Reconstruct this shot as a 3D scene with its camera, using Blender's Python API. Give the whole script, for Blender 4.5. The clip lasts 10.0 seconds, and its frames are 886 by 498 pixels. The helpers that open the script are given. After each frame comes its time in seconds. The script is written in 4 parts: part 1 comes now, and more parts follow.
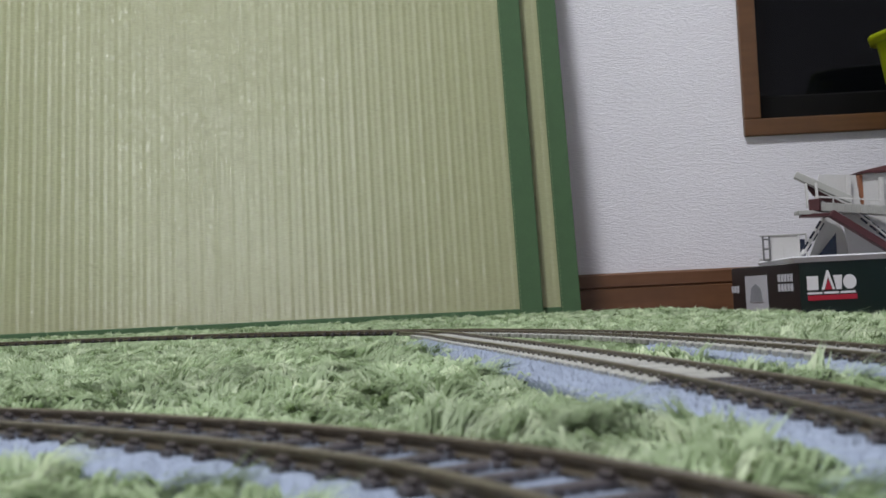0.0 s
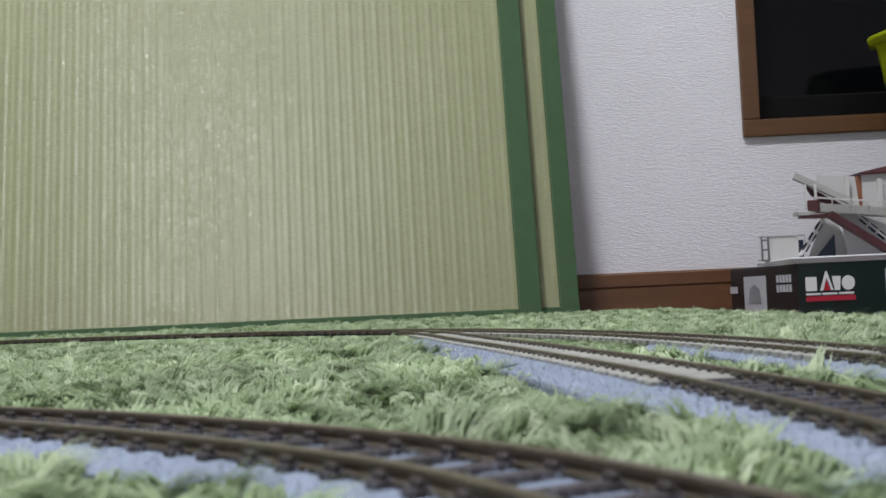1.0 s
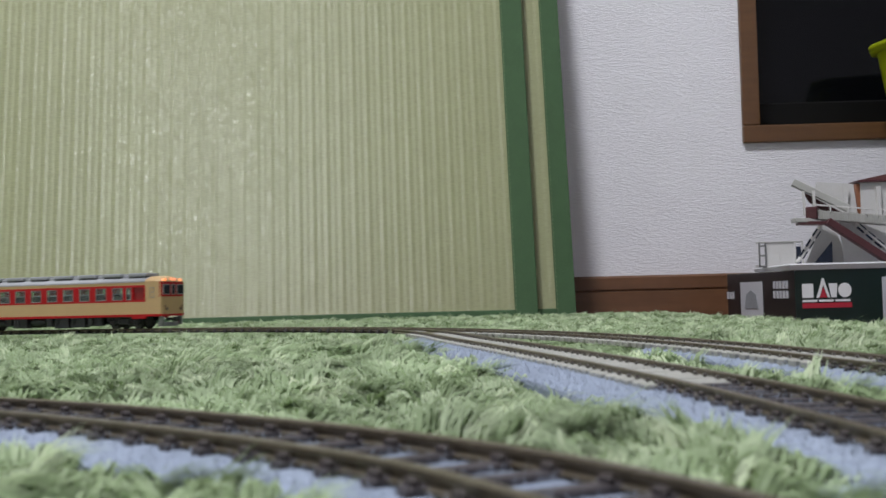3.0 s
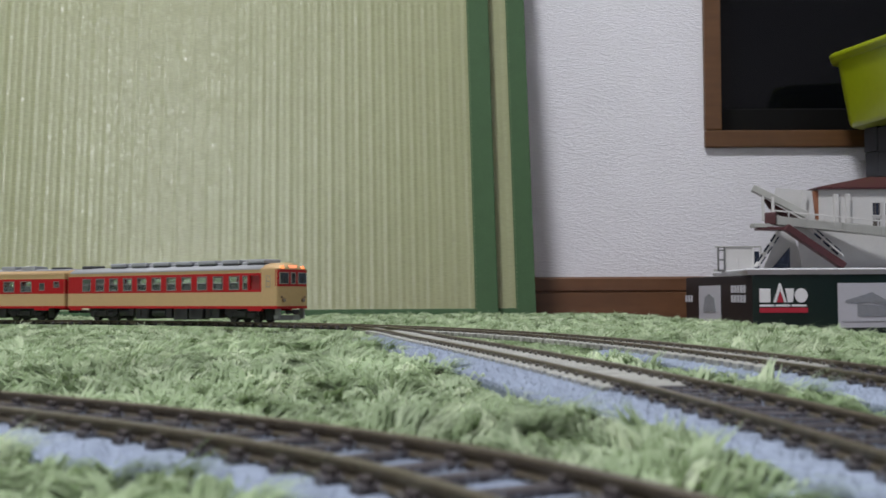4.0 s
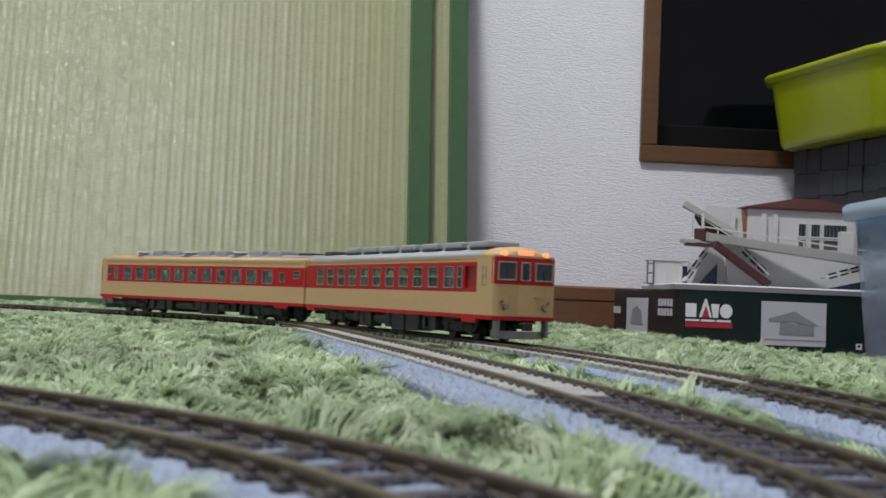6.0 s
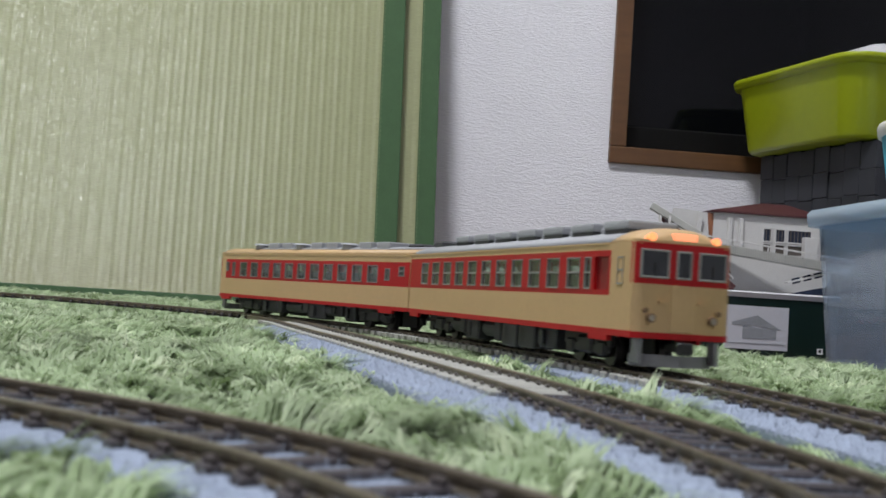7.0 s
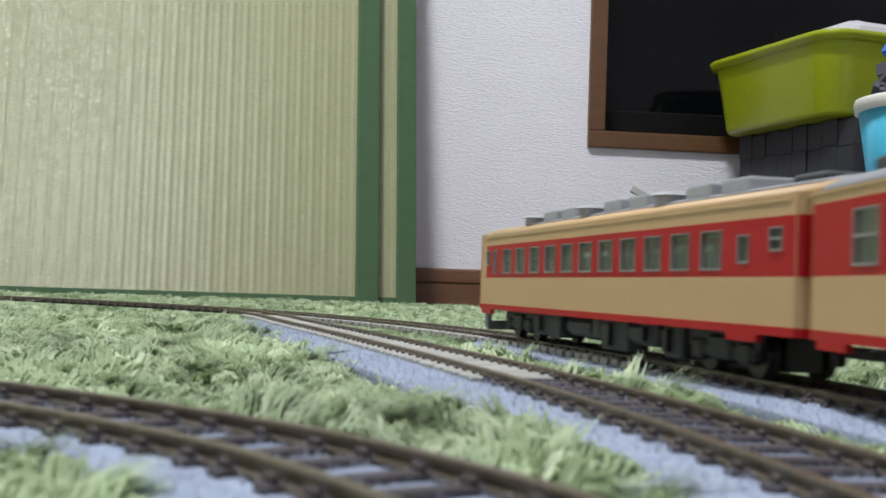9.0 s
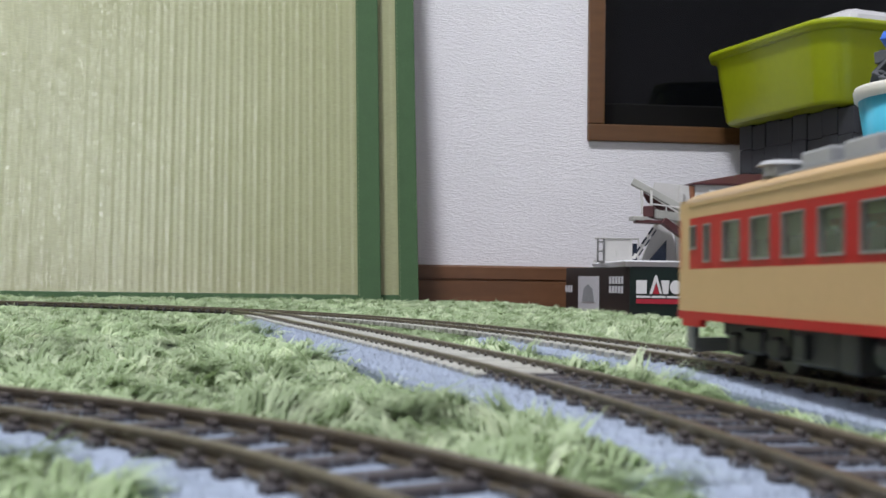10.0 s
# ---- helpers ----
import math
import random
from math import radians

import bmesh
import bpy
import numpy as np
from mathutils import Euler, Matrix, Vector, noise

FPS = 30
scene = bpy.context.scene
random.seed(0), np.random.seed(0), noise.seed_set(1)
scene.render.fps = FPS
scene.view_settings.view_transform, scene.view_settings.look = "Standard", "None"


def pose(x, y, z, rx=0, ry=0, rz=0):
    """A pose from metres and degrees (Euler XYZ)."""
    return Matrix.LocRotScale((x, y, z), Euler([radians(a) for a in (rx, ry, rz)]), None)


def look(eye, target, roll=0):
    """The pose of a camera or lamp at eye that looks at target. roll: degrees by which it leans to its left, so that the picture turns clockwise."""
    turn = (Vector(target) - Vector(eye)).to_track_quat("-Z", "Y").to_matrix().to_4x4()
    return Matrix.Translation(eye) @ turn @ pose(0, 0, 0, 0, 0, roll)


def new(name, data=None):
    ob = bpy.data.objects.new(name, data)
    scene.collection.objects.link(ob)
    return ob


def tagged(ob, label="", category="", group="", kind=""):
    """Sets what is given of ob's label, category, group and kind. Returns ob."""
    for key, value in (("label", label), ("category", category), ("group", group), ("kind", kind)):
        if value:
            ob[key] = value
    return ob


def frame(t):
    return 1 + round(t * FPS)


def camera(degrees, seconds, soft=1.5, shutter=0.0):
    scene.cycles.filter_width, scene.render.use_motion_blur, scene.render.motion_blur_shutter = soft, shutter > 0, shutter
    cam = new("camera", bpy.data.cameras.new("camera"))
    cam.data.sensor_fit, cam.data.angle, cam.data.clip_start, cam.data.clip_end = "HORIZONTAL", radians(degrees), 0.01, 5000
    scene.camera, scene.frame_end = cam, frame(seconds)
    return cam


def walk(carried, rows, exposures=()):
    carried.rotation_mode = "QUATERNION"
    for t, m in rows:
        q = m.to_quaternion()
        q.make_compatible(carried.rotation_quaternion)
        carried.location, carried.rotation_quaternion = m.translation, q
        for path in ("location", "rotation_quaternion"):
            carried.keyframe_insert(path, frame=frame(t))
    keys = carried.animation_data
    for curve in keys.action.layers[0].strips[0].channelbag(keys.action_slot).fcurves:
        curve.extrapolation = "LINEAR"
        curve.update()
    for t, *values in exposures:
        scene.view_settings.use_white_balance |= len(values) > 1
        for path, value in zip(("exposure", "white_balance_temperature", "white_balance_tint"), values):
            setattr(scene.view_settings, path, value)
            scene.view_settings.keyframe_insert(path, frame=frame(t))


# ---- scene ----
cam = camera(42.44, 10.0, 1.5, 0.5)
PATH = [
    (0, (0.00012, 0.00047, 0.03483), (-0.02652, 0.99907, 0.08050), -2.765),
    (0.5, (-0.00006, 0.00050, 0.03495), (-0.02577, 0.99913, 0.08035), -3.176),
    (1, (-0.00028, 0.00034, 0.03494), (-0.02556, 0.99900, 0.08018), -2.574),
    (1.5, (-0.00052, 0.00023, 0.03494), (-0.02761, 0.99870, 0.08301), -2.034),
    (2, (-0.00063, 0.00018, 0.03497), (-0.02847, 0.99858, 0.08423), -1.656),
    (3.5, (-0.00035, 0.00030, 0.03497), (-0.01361, 0.99932, 0.07736), -0.921),
    (4, (-0.00024, 0.00010, 0.03504), (0.01007, 0.99916, 0.07712), -0.283),
    (4.5, (-0.00001, -0.00012, 0.03504), (0.02759, 0.99864, 0.07650), 0.025),
    (5, (-0.00013, -0.00013, 0.03508), (0.03616, 0.99834, 0.07684), 0.494),
    (5.5, (-0.00014, -0.00020, 0.03512), (0.04915, 0.99760, 0.07948), 1.363),
    (6, (-0.00014, -0.00036, 0.03519), (0.06868, 0.99629, 0.07949), 2.338),
    (7.5, (-0.00004, -0.00055, 0.03520), (0.10656, 0.99288, 0.07677), 3.553),
    (8, (0.00025, -0.00020, 0.03500), (0.11075, 0.99287, 0.07498), 2.725),
    (8.5, (0.00026, -0.00029, 0.03502), (0.11255, 0.99269, 0.07211), 2.519),
    (9, (0.00056, -0.00017, 0.03492), (0.11331, 0.99288, 0.06892), 1.893),
    (9.5, (0.00069, -0.00001, 0.03486), (0.11274, 0.99316, 0.06747), 1.415),
    (10, (0.00068, -0.00010, 0.03494), (0.11176, 0.99323, 0.06583), 0.781),
]
walk(cam, [(t, look(eye, target, roll)) for t, eye, target, roll in PATH],
     [(0.0, 0.0), (6.0, 0.0), (7.5, 0.17), (9.0, 0.28), (10.0, 0.31)])
cam.data.dof.use_dof = True
cam.data.dof.focus_distance = 0.45
cam.data.dof.aperture_fstop = 90.0


# ---------------------------------------------------------------- world and lights
world = bpy.data.worlds.new("night_room")
scene.world = world
world.use_nodes = True
world.node_tree.nodes["Background"].inputs[0].default_value = (0.6, 0.7, 1.0, 1)
world.node_tree.nodes["Background"].inputs[1].default_value = 0.02
scene.view_settings.exposure = 0.0

LAMP_AT = (-0.39, 0.0, 2.33)
lamp_data = bpy.data.lights.new("ceiling_lamp_light", "AREA")
lamp_data.shape, lamp_data.size = "DISK", 0.32
lamp_data.energy = 52.5
lamp_data.color = (0.945, 0.962, 1.0)
lamp_ob = new("ceiling_lamp_light", lamp_data)
lamp_ob.matrix_world = look((LAMP_AT[0], LAMP_AT[1], LAMP_AT[2] - 0.09), (LAMP_AT[0], LAMP_AT[1], 0))


# ---------------------------------------------------------------- materials
def material(name, color, rough=0.6, metal=0.0, vary=0.12, scale=40.0, bump=0.0, bump_scale=200.0, spec=0.5, island=0.0, rand=0.0, coat=0.0):
    """A node material: base colour with two scales of variation, fine relief."""
    m = bpy.data.materials.new(name)
    m.use_nodes = True
    nt = m.node_tree
    nd, ln = nt.nodes, nt.links
    b = nd["Principled BSDF"]
    b.inputs["Roughness"].default_value = rough
    b.inputs["Metallic"].default_value = metal
    b.inputs["Specular IOR Level"].default_value = spec
    b.inputs["Coat Weight"].default_value = coat
    co = nd.new("ShaderNodeTexCoord")
    n1 = nd.new("ShaderNodeTexNoise")
    n1.inputs["Scale"].default_value, n1.inputs["Detail"].default_value = scale, 4
    n2 = nd.new("ShaderNodeTexNoise")
    n2.inputs["Scale"].default_value, n2.inputs["Detail"].default_value = scale * 9, 3
    ln.new(co.outputs["Object"], n1.inputs["Vector"])
    ln.new(co.outputs["Object"], n2.inputs["Vector"])
    add = nd.new("ShaderNodeMath")
    add.operation = "ADD"
    ln.new(n1.outputs["Fac"], add.inputs[0])
    ln.new(n2.outputs["Fac"], add.inputs[1])
    last = add
    for amount, kind, out in ((island, "ShaderNodeNewGeometry", "Random Per Island"), (rand, "ShaderNodeObjectInfo", "Random")):
        if amount:
            src = nd.new(kind)
            mul = nd.new("ShaderNodeMath")
            mul.operation, mul.inputs[1].default_value = "MULTIPLY_ADD", amount / max(vary, 0.01)
            ln.new(src.outputs[out], mul.inputs[0])
            ln.new(last.outputs[0], mul.inputs[2])
            last = mul
    mr = nd.new("ShaderNodeMapRange")
    mr.inputs["From Min"].default_value = 0.6
    mr.inputs["From Max"].default_value = 1.4 + (island + rand) / max(vary, 0.01)
    mr.inputs["To Min"].default_value = 1 - vary - (island + rand) / 2
    mr.inputs["To Max"].default_value = 1 + vary + (island + rand) / 2
    mr.clamp = False
    ln.new(last.outputs[0], mr.inputs["Value"])
    mul = nd.new("ShaderNodeVectorMath")
    mul.operation = "SCALE"
    mul.inputs[0].default_value = color
    ln.new(mr.outputs[0], mul.inputs["Scale"])
    ln.new(mul.outputs[0], b.inputs["Base Color"])
    if bump:
        n3 = nd.new("ShaderNodeTexNoise")
        n3.inputs["Scale"].default_value, n3.inputs["Detail"].default_value = bump_scale, 3
        ln.new(co.outputs["Object"], n3.inputs["Vector"])
        bp = nd.new("ShaderNodeBump")
        bp.inputs["Strength"].default_value, bp.inputs["Distance"].default_value = bump, 0.001
        ln.new(n3.outputs["Fac"], bp.inputs["Height"])
        ln.new(bp.outputs[0], b.inputs["Normal"])
    return m


def glass(name, color, rough=0.02, alpha_mix=0.85):
    """Thin clear sheet: mostly see-through, glossy by angle."""
    m = bpy.data.materials.new(name)
    m.use_nodes = True
    nt = m.node_tree
    nd, ln = nt.nodes, nt.links
    out = nd["Material Output"]
    nd.remove(nd["Principled BSDF"])
    tr = nd.new("ShaderNodeBsdfTransparent")
    tr.inputs[0].default_value = (*color, 1)
    gl = nd.new("ShaderNodeBsdfGlossy")
    gl.inputs["Roughness"].default_value = rough
    df = nd.new("ShaderNodeBsdfDiffuse")
    df.inputs[0].default_value = (*color, 1)
    m1 = nd.new("ShaderNodeMixShader")
    m1.inputs[0].default_value = alpha_mix
    ln.new(df.outputs[0], m1.inputs[1])
    ln.new(tr.outputs[0], m1.inputs[2])
    lw = nd.new("ShaderNodeLayerWeight")
    pw = nd.new("ShaderNodeMath")
    pw.operation, pw.inputs[1].default_value = "POWER", 4.0
    ln.new(lw.outputs["Facing"], pw.inputs[0])
    fr = nd.new("ShaderNodeMath")
    fr.operation, fr.inputs[1].default_value, fr.inputs[2].default_value = "MULTIPLY_ADD", 0.55, 0.04
    ln.new(pw.outputs[0], fr.inputs[0])
    m2 = nd.new("ShaderNodeMixShader")
    ln.new(fr.outputs[0], m2.inputs[0])
    ln.new(m1.outputs[0], m2.inputs[1])
    ln.new(gl.outputs[0], m2.inputs[2])
    ln.new(m2.outputs[0], out.inputs[0])
    return m


def glow(name, color, strength):
    m = bpy.data.materials.new(name)
    m.use_nodes = True
    b = m.node_tree.nodes["Principled BSDF"]
    b.inputs["Base Color"].default_value = (*color, 1)
    b.inputs["Emission Color"].default_value = (*color, 1)
    b.inputs["Emission Strength"].default_value = strength
    return m


def wallpaper_material():
    """White vinyl wallpaper with a woven, horizontally dashed relief."""
    m = material("wallpaper", (0.80, 0.79, 0.84), 0.75, vary=0.03, scale=3)
    nd, ln = m.node_tree.nodes, m.node_tree.links
    co = nd.new("ShaderNodeTexCoord")
    mp = nd.new("ShaderNodeMapping")
    mp.inputs["Scale"].default_value = (210, 210, 860)
    ln.new(co.outputs["Object"], mp.inputs["Vector"])
    n = nd.new("ShaderNodeTexNoise")
    n.inputs["Scale"].default_value, n.inputs["Detail"].default_value = 1.0, 3
    ln.new(mp.outputs[0], n.inputs["Vector"])
    bp = nd.new("ShaderNodeBump")
    bp.inputs["Strength"].default_value, bp.inputs["Distance"].default_value = 0.75, 0.0014
    ln.new(n.outputs["Fac"], bp.inputs["Height"])
    ln.new(bp.outputs[0], nd["Principled BSDF"].inputs["Normal"])
    return m


def rush_material():
    """Woven rush: fine cross threads along each rib, slightly glossy straw green."""
    m = material("woven_rush", (0.345, 0.358, 0.206), 0.23, vary=0.05, scale=7, spec=0.38)
    nd, ln = m.node_tree.nodes, m.node_tree.links
    b = nd["Principled BSDF"]
    co = nd.new("ShaderNodeTexCoord")
    mp = nd.new("ShaderNodeMapping")
    mp.inputs["Scale"].default_value = (150, 150, 1300)
    ln.new(co.outputs["Object"], mp.inputs["Vector"])
    n = nd.new("ShaderNodeTexNoise")
    n.inputs["Scale"].default_value, n.inputs["Detail"].default_value = 1.0, 4
    ln.new(mp.outputs[0], n.inputs["Vector"])
    ramp = nd.new("ShaderNodeMapRange")
    ramp.inputs["From Min"].default_value, ramp.inputs["From Max"].default_value = 0.3, 0.7
    ramp.inputs["To Min"].default_value, ramp.inputs["To Max"].default_value = 0.91, 1.08
    ln.new(n.outputs["Fac"], ramp.inputs["Value"])
    old = b.inputs["Base Color"].links[0].from_socket
    mul = nd.new("ShaderNodeVectorMath")
    mul.operation = "SCALE"
    ln.new(old, mul.inputs[0])
    ln.new(ramp.outputs[0], mul.inputs["Scale"])
    ln.new(mul.outputs[0], b.inputs["Base Color"])
    bp = nd.new("ShaderNodeBump")
    bp.inputs["Strength"].default_value, bp.inputs["Distance"].default_value = 0.4, 0.0005
    ln.new(n.outputs["Fac"], bp.inputs["Height"])
    thread = nd.new("ShaderNodeTexWave")
    thread.wave_type, thread.bands_direction = "BANDS", "Z"
    thread.inputs["Scale"].default_value, thread.inputs["Distortion"].default_value = 330.0, 0.5
    thread.inputs["Detail"].default_value, thread.inputs["Detail Scale"].default_value = 1.0, 0.6
    ln.new(co.outputs["Object"], thread.inputs["Vector"])
    bt = nd.new("ShaderNodeBump")
    bt.inputs["Strength"].default_value, bt.inputs["Distance"].default_value = 0.7, 0.00020
    ln.new(thread.outputs["Fac"], bt.inputs["Height"])
    ln.new(bp.outputs[0], bt.inputs["Normal"])
    ln.new(bt.outputs[0], b.inputs["Normal"])
    return m


def wood_material(name, color, rough=0.38):
    m = material(name, color, rough, vary=0.12, scale=10)
    nd, ln = m.node_tree.nodes, m.node_tree.links
    b = nd["Principled BSDF"]
    co = nd.new("ShaderNodeTexCoord")
    mp = nd.new("ShaderNodeMapping")
    mp.inputs["Scale"].default_value = (14, 160, 160)
    ln.new(co.outputs["Object"], mp.inputs["Vector"])
    n = nd.new("ShaderNodeTexNoise")
    n.inputs["Scale"].default_value, n.inputs["Detail"].default_value = 1.0, 5
    ln.new(mp.outputs[0], n.inputs["Vector"])
    ramp = nd.new("ShaderNodeMapRange")
    ramp.inputs["To Min"].default_value, ramp.inputs["To Max"].default_value = 0.7, 1.3
    ln.new(n.outputs["Fac"], ramp.inputs["Value"])
    mul = nd.new("ShaderNodeVectorMath")
    mul.operation = "SCALE"
    ln.new(b.inputs["Base Color"].links[0].from_socket, mul.inputs[0])
    ln.new(ramp.outputs[0], mul.inputs["Scale"])
    ln.new(mul.outputs[0], b.inputs["Base Color"])
    return m


def soft_normal(nd, ln, shader, own):
    """Fibres shade like fluff: the strand's own normal leaned towards the nap."""
    geo = nd.new("ShaderNodeNewGeometry")
    sc = nd.new("ShaderNodeVectorMath")
    sc.operation = "SCALE"
    sc.inputs["Scale"].default_value = own
    ln.new(geo.outputs["Normal"], sc.inputs[0])
    ad = nd.new("ShaderNodeVectorMath")
    ad.operation = "ADD"
    ad.inputs[1].default_value = (0.0, -0.12, 1.0 - own * 0.5)
    ln.new(sc.outputs[0], ad.inputs[0])
    no = nd.new("ShaderNodeVectorMath")
    no.operation = "NORMALIZE"
    ln.new(ad.outputs[0], no.inputs[0])
    ln.new(no.outputs[0], shader.inputs["Normal"])


def pile_material():
    """Rug yarn: each strand its own green, from dark to pale, varied in soft patches."""
    m = bpy.data.materials.new("rug_pile_yarn")
    m.use_nodes = True
    nd, ln = m.node_tree.nodes, m.node_tree.links
    b = nd["Principled BSDF"]
    b.inputs["Roughness"].default_value = 0.7
    b.inputs["Sheen Weight"].default_value = 0.2
    yarn = nd.new("ShaderNodeAttribute")
    yarn.attribute_name = "yarn"
    ramp = nd.new("ShaderNodeValToRGB")
    e = ramp.color_ramp.elements
    e[0].position, e[0].color = 0.0, (0.16, 0.23, 0.09, 1)
    e[1].position, e[1].color = 1.0, (0.72, 0.80, 0.58, 1)
    for p, c in ((0.12, (0.25, 0.34, 0.165, 1)), (0.35, (0.365, 0.47, 0.265, 1)), (0.7, (0.52, 0.63, 0.41, 1))):
        k = e.new(p)
        k.color = c
    ln.new(yarn.outputs["Fac"], ramp.inputs[0])
    co = nd.new("ShaderNodeTexCoord")
    n = nd.new("ShaderNodeTexNoise")
    n.inputs["Scale"].default_value, n.inputs["Detail"].default_value = 22, 3
    ln.new(co.outputs["Object"], n.inputs["Vector"])
    mr = nd.new("ShaderNodeMapRange")
    mr.inputs["From Min"].default_value, mr.inputs["From Max"].default_value = 0.35, 0.65
    mr.inputs["To Min"].default_value, mr.inputs["To Max"].default_value = 0.88, 1.12
    ln.new(n.outputs["Fac"], mr.inputs["Value"])
    mul = nd.new("ShaderNodeVectorMath")
    mul.operation = "SCALE"
    ln.new(ramp.outputs[0], mul.inputs[0])
    ln.new(mr.outputs[0], mul.inputs["Scale"])
    ln.new(mul.outputs[0], b.inputs["Base Color"])
    tl = nd.new("ShaderNodeBsdfTranslucent")
    ln.new(mul.outputs[0], tl.inputs[0])
    soft_normal(nd, ln, b, 0.8)
    mix = nd.new("ShaderNodeMixShader")
    mix.inputs[0].default_value = 0.48
    ln.new(b.outputs[0], mix.inputs[1])
    ln.new(tl.outputs[0], mix.inputs[2])
    ln.new(mix.outputs[0], nd["Material Output"].inputs[0])
    return m


def fluff_material():
    m = material("blue_grey_felt_fluff", (0.32, 0.365, 0.455), 0.95, vary=0.1, scale=60, island=0.12)
    nd, ln = m.node_tree.nodes, m.node_tree.links
    b = nd["Principled BSDF"]
    soft_normal(nd, ln, b, 0.35)
    tl = nd.new("ShaderNodeBsdfTranslucent")
    ln.new(b.inputs["Base Color"].links[0].from_socket, tl.inputs[0])
    mix = nd.new("ShaderNodeMixShader")
    mix.inputs[0].default_value = 0.5
    ln.new(b.outputs[0], mix.inputs[1])
    ln.new(tl.outputs[0], mix.inputs[2])
    ln.new(mix.outputs[0], nd["Material Output"].inputs[0])
    return m


M = dict(
    wallpaper=wallpaper_material(),
    rush=rush_material(),
    heri=material("green_binding_cloth", (0.050, 0.108, 0.045), 0.8, vary=0.12, scale=60, bump=0.4, bump_scale=1500),
    thread=material("pale_stitching", (0.16, 0.22, 0.11), 0.8),
    base=wood_material("brown_baseboard_wood", (0.135, 0.062, 0.030)),
    casing=wood_material("brown_window_wood", (0.115, 0.054, 0.022)),
    floor=wood_material("floor_wood", (0.16, 0.12, 0.10), 0.5),
    ceiling=material("ceiling_board", (0.75, 0.74, 0.70), 0.8, vary=0.04, scale=6),
    night=material("night_glass", (0.0025, 0.003, 0.004), 0.06, vary=0.05, scale=3, spec=0.19),
    sash=material("dark_sash", (0.003, 0.003, 0.003), 0.5, vary=0.1, scale=30, spec=0.2),
    lampshade=glow("ceiling_lamp_shade", (0.95, 0.98, 1.0), 6.0),
    pile=pile_material(),
    backing=material("rug_backing", (0.22, 0.32, 0.14), 0.95, vary=0.3, scale=60, bump=0.8, bump_scale=300),
    felt=material("blue_grey_felt", (0.28, 0.33, 0.43), 0.95, vary=0.14, scale=120, bump=0.5, bump_scale=900),
    fluff=fluff_material(),
    rail=material("brown_painted_rail", (0.115, 0.094, 0.062), 0.36, metal=0.45, vary=0.25, scale=160, bump=0.15, bump_scale=900),
    tie=material("dark_plastic_sleeper", (0.045, 0.038, 0.042), 0.6, vary=0.2, scale=300, rand=0.3),
    grey_tie=material("pale_grey_plastic_sleeper", (0.34, 0.34, 0.31), 0.7, vary=0.12, scale=300, rand=0.15),
    chair=material("dark_brown_rail_chair", (0.030, 0.020, 0.018), 0.5, vary=0.2, scale=400),
)


# ---------------------------------------------------------------- mesh helpers
def mesh_object(name, bm, mat, parent=None, smooth=False):
    me = bpy.data.meshes.new(name)
    bmesh.ops.recalc_face_normals(bm, faces=bm.faces)
    bm.to_mesh(me)
    bm.free()
    for mm in mat if isinstance(mat, (list, tuple)) else (mat,):
        me.materials.append(mm)
    if smooth:
        me.polygons.foreach_set("use_smooth", [True] * len(me.polygons))
    ob = new(name, me)
    if parent:
        ob.parent = parent
    return ob


def part(name, bm, mat, parent, label="", smooth=False):
    ob = mesh_object(name, bm, mat, parent, smooth)
    return tagged(ob, label) if label else ob


def box(bm, x0, x1, y0, y1, z0, z1, bevel=0.0, segments=1, m=None, mat=0):
    """A bevelled box added to bm."""
    r = bmesh.ops.create_cube(bm, size=1.0)
    vs = r["verts"]
    for v in vs:
        v.co = Vector(((x0 + x1) / 2 + v.co.x * (x1 - x0), (y0 + y1) / 2 + v.co.y * (y1 - y0), (z0 + z1) / 2 + v.co.z * (z1 - z0)))
    faces = list({f for v in vs for f in v.link_faces})
    if bevel:
        edges = list({e for v in vs for e in v.link_edges})
        g = bmesh.ops.bevel(bm, geom=edges, offset=bevel, segments=segments, affect="EDGES", profile=0.6)
        faces = list({f for f in faces if f.is_valid} | set(g["faces"]))
        vs = list({v for f in faces for v in f.verts})
    for f in faces:
        f.material_index = mat
    if m is not None:
        bmesh.ops.transform(bm, matrix=m, verts=vs)
    return vs


def cyl(bm, p, axis, r, length, seg=16, r2=None, mat=0):
    rot = Vector((0, 0, 1)).rotation_difference(Vector(axis)).to_matrix().to_4x4()
    g = bmesh.ops.create_cone(bm, cap_ends=True, segments=seg, radius1=r, radius2=r if r2 is None else r2, depth=length, matrix=Matrix.Translation(p) @ rot)
    for f in {f for v in g["verts"] for f in v.link_faces}:
        f.material_index = mat
    return g["verts"]


def loft(bm, rings, closed=True, caps=True, mat=0):
    """Skin rings of equal length."""
    vv = [[bm.verts.new(p) for p in ring] for ring in rings]
    n = len(vv[0])
    for a, b in zip(vv, vv[1:]):
        for i in range(n if closed else n - 1):
            f = bm.faces.new((a[i], a[(i + 1) % n], b[(i + 1) % n], b[i]))
            f.material_index = mat
    if caps and closed:
        bm.faces.new(vv[0][::-1]).material_index = mat
        bm.faces.new(vv[-1]).material_index = mat


def BM():
    return bmesh.new()


def thing(name, label, category, at=None, group="", kind=""):
    ob = new(name)
    ob.empty_display_size = 0.01
    if at is not None:
        ob.matrix_world = at
    return tagged(ob, label, category, group, kind)


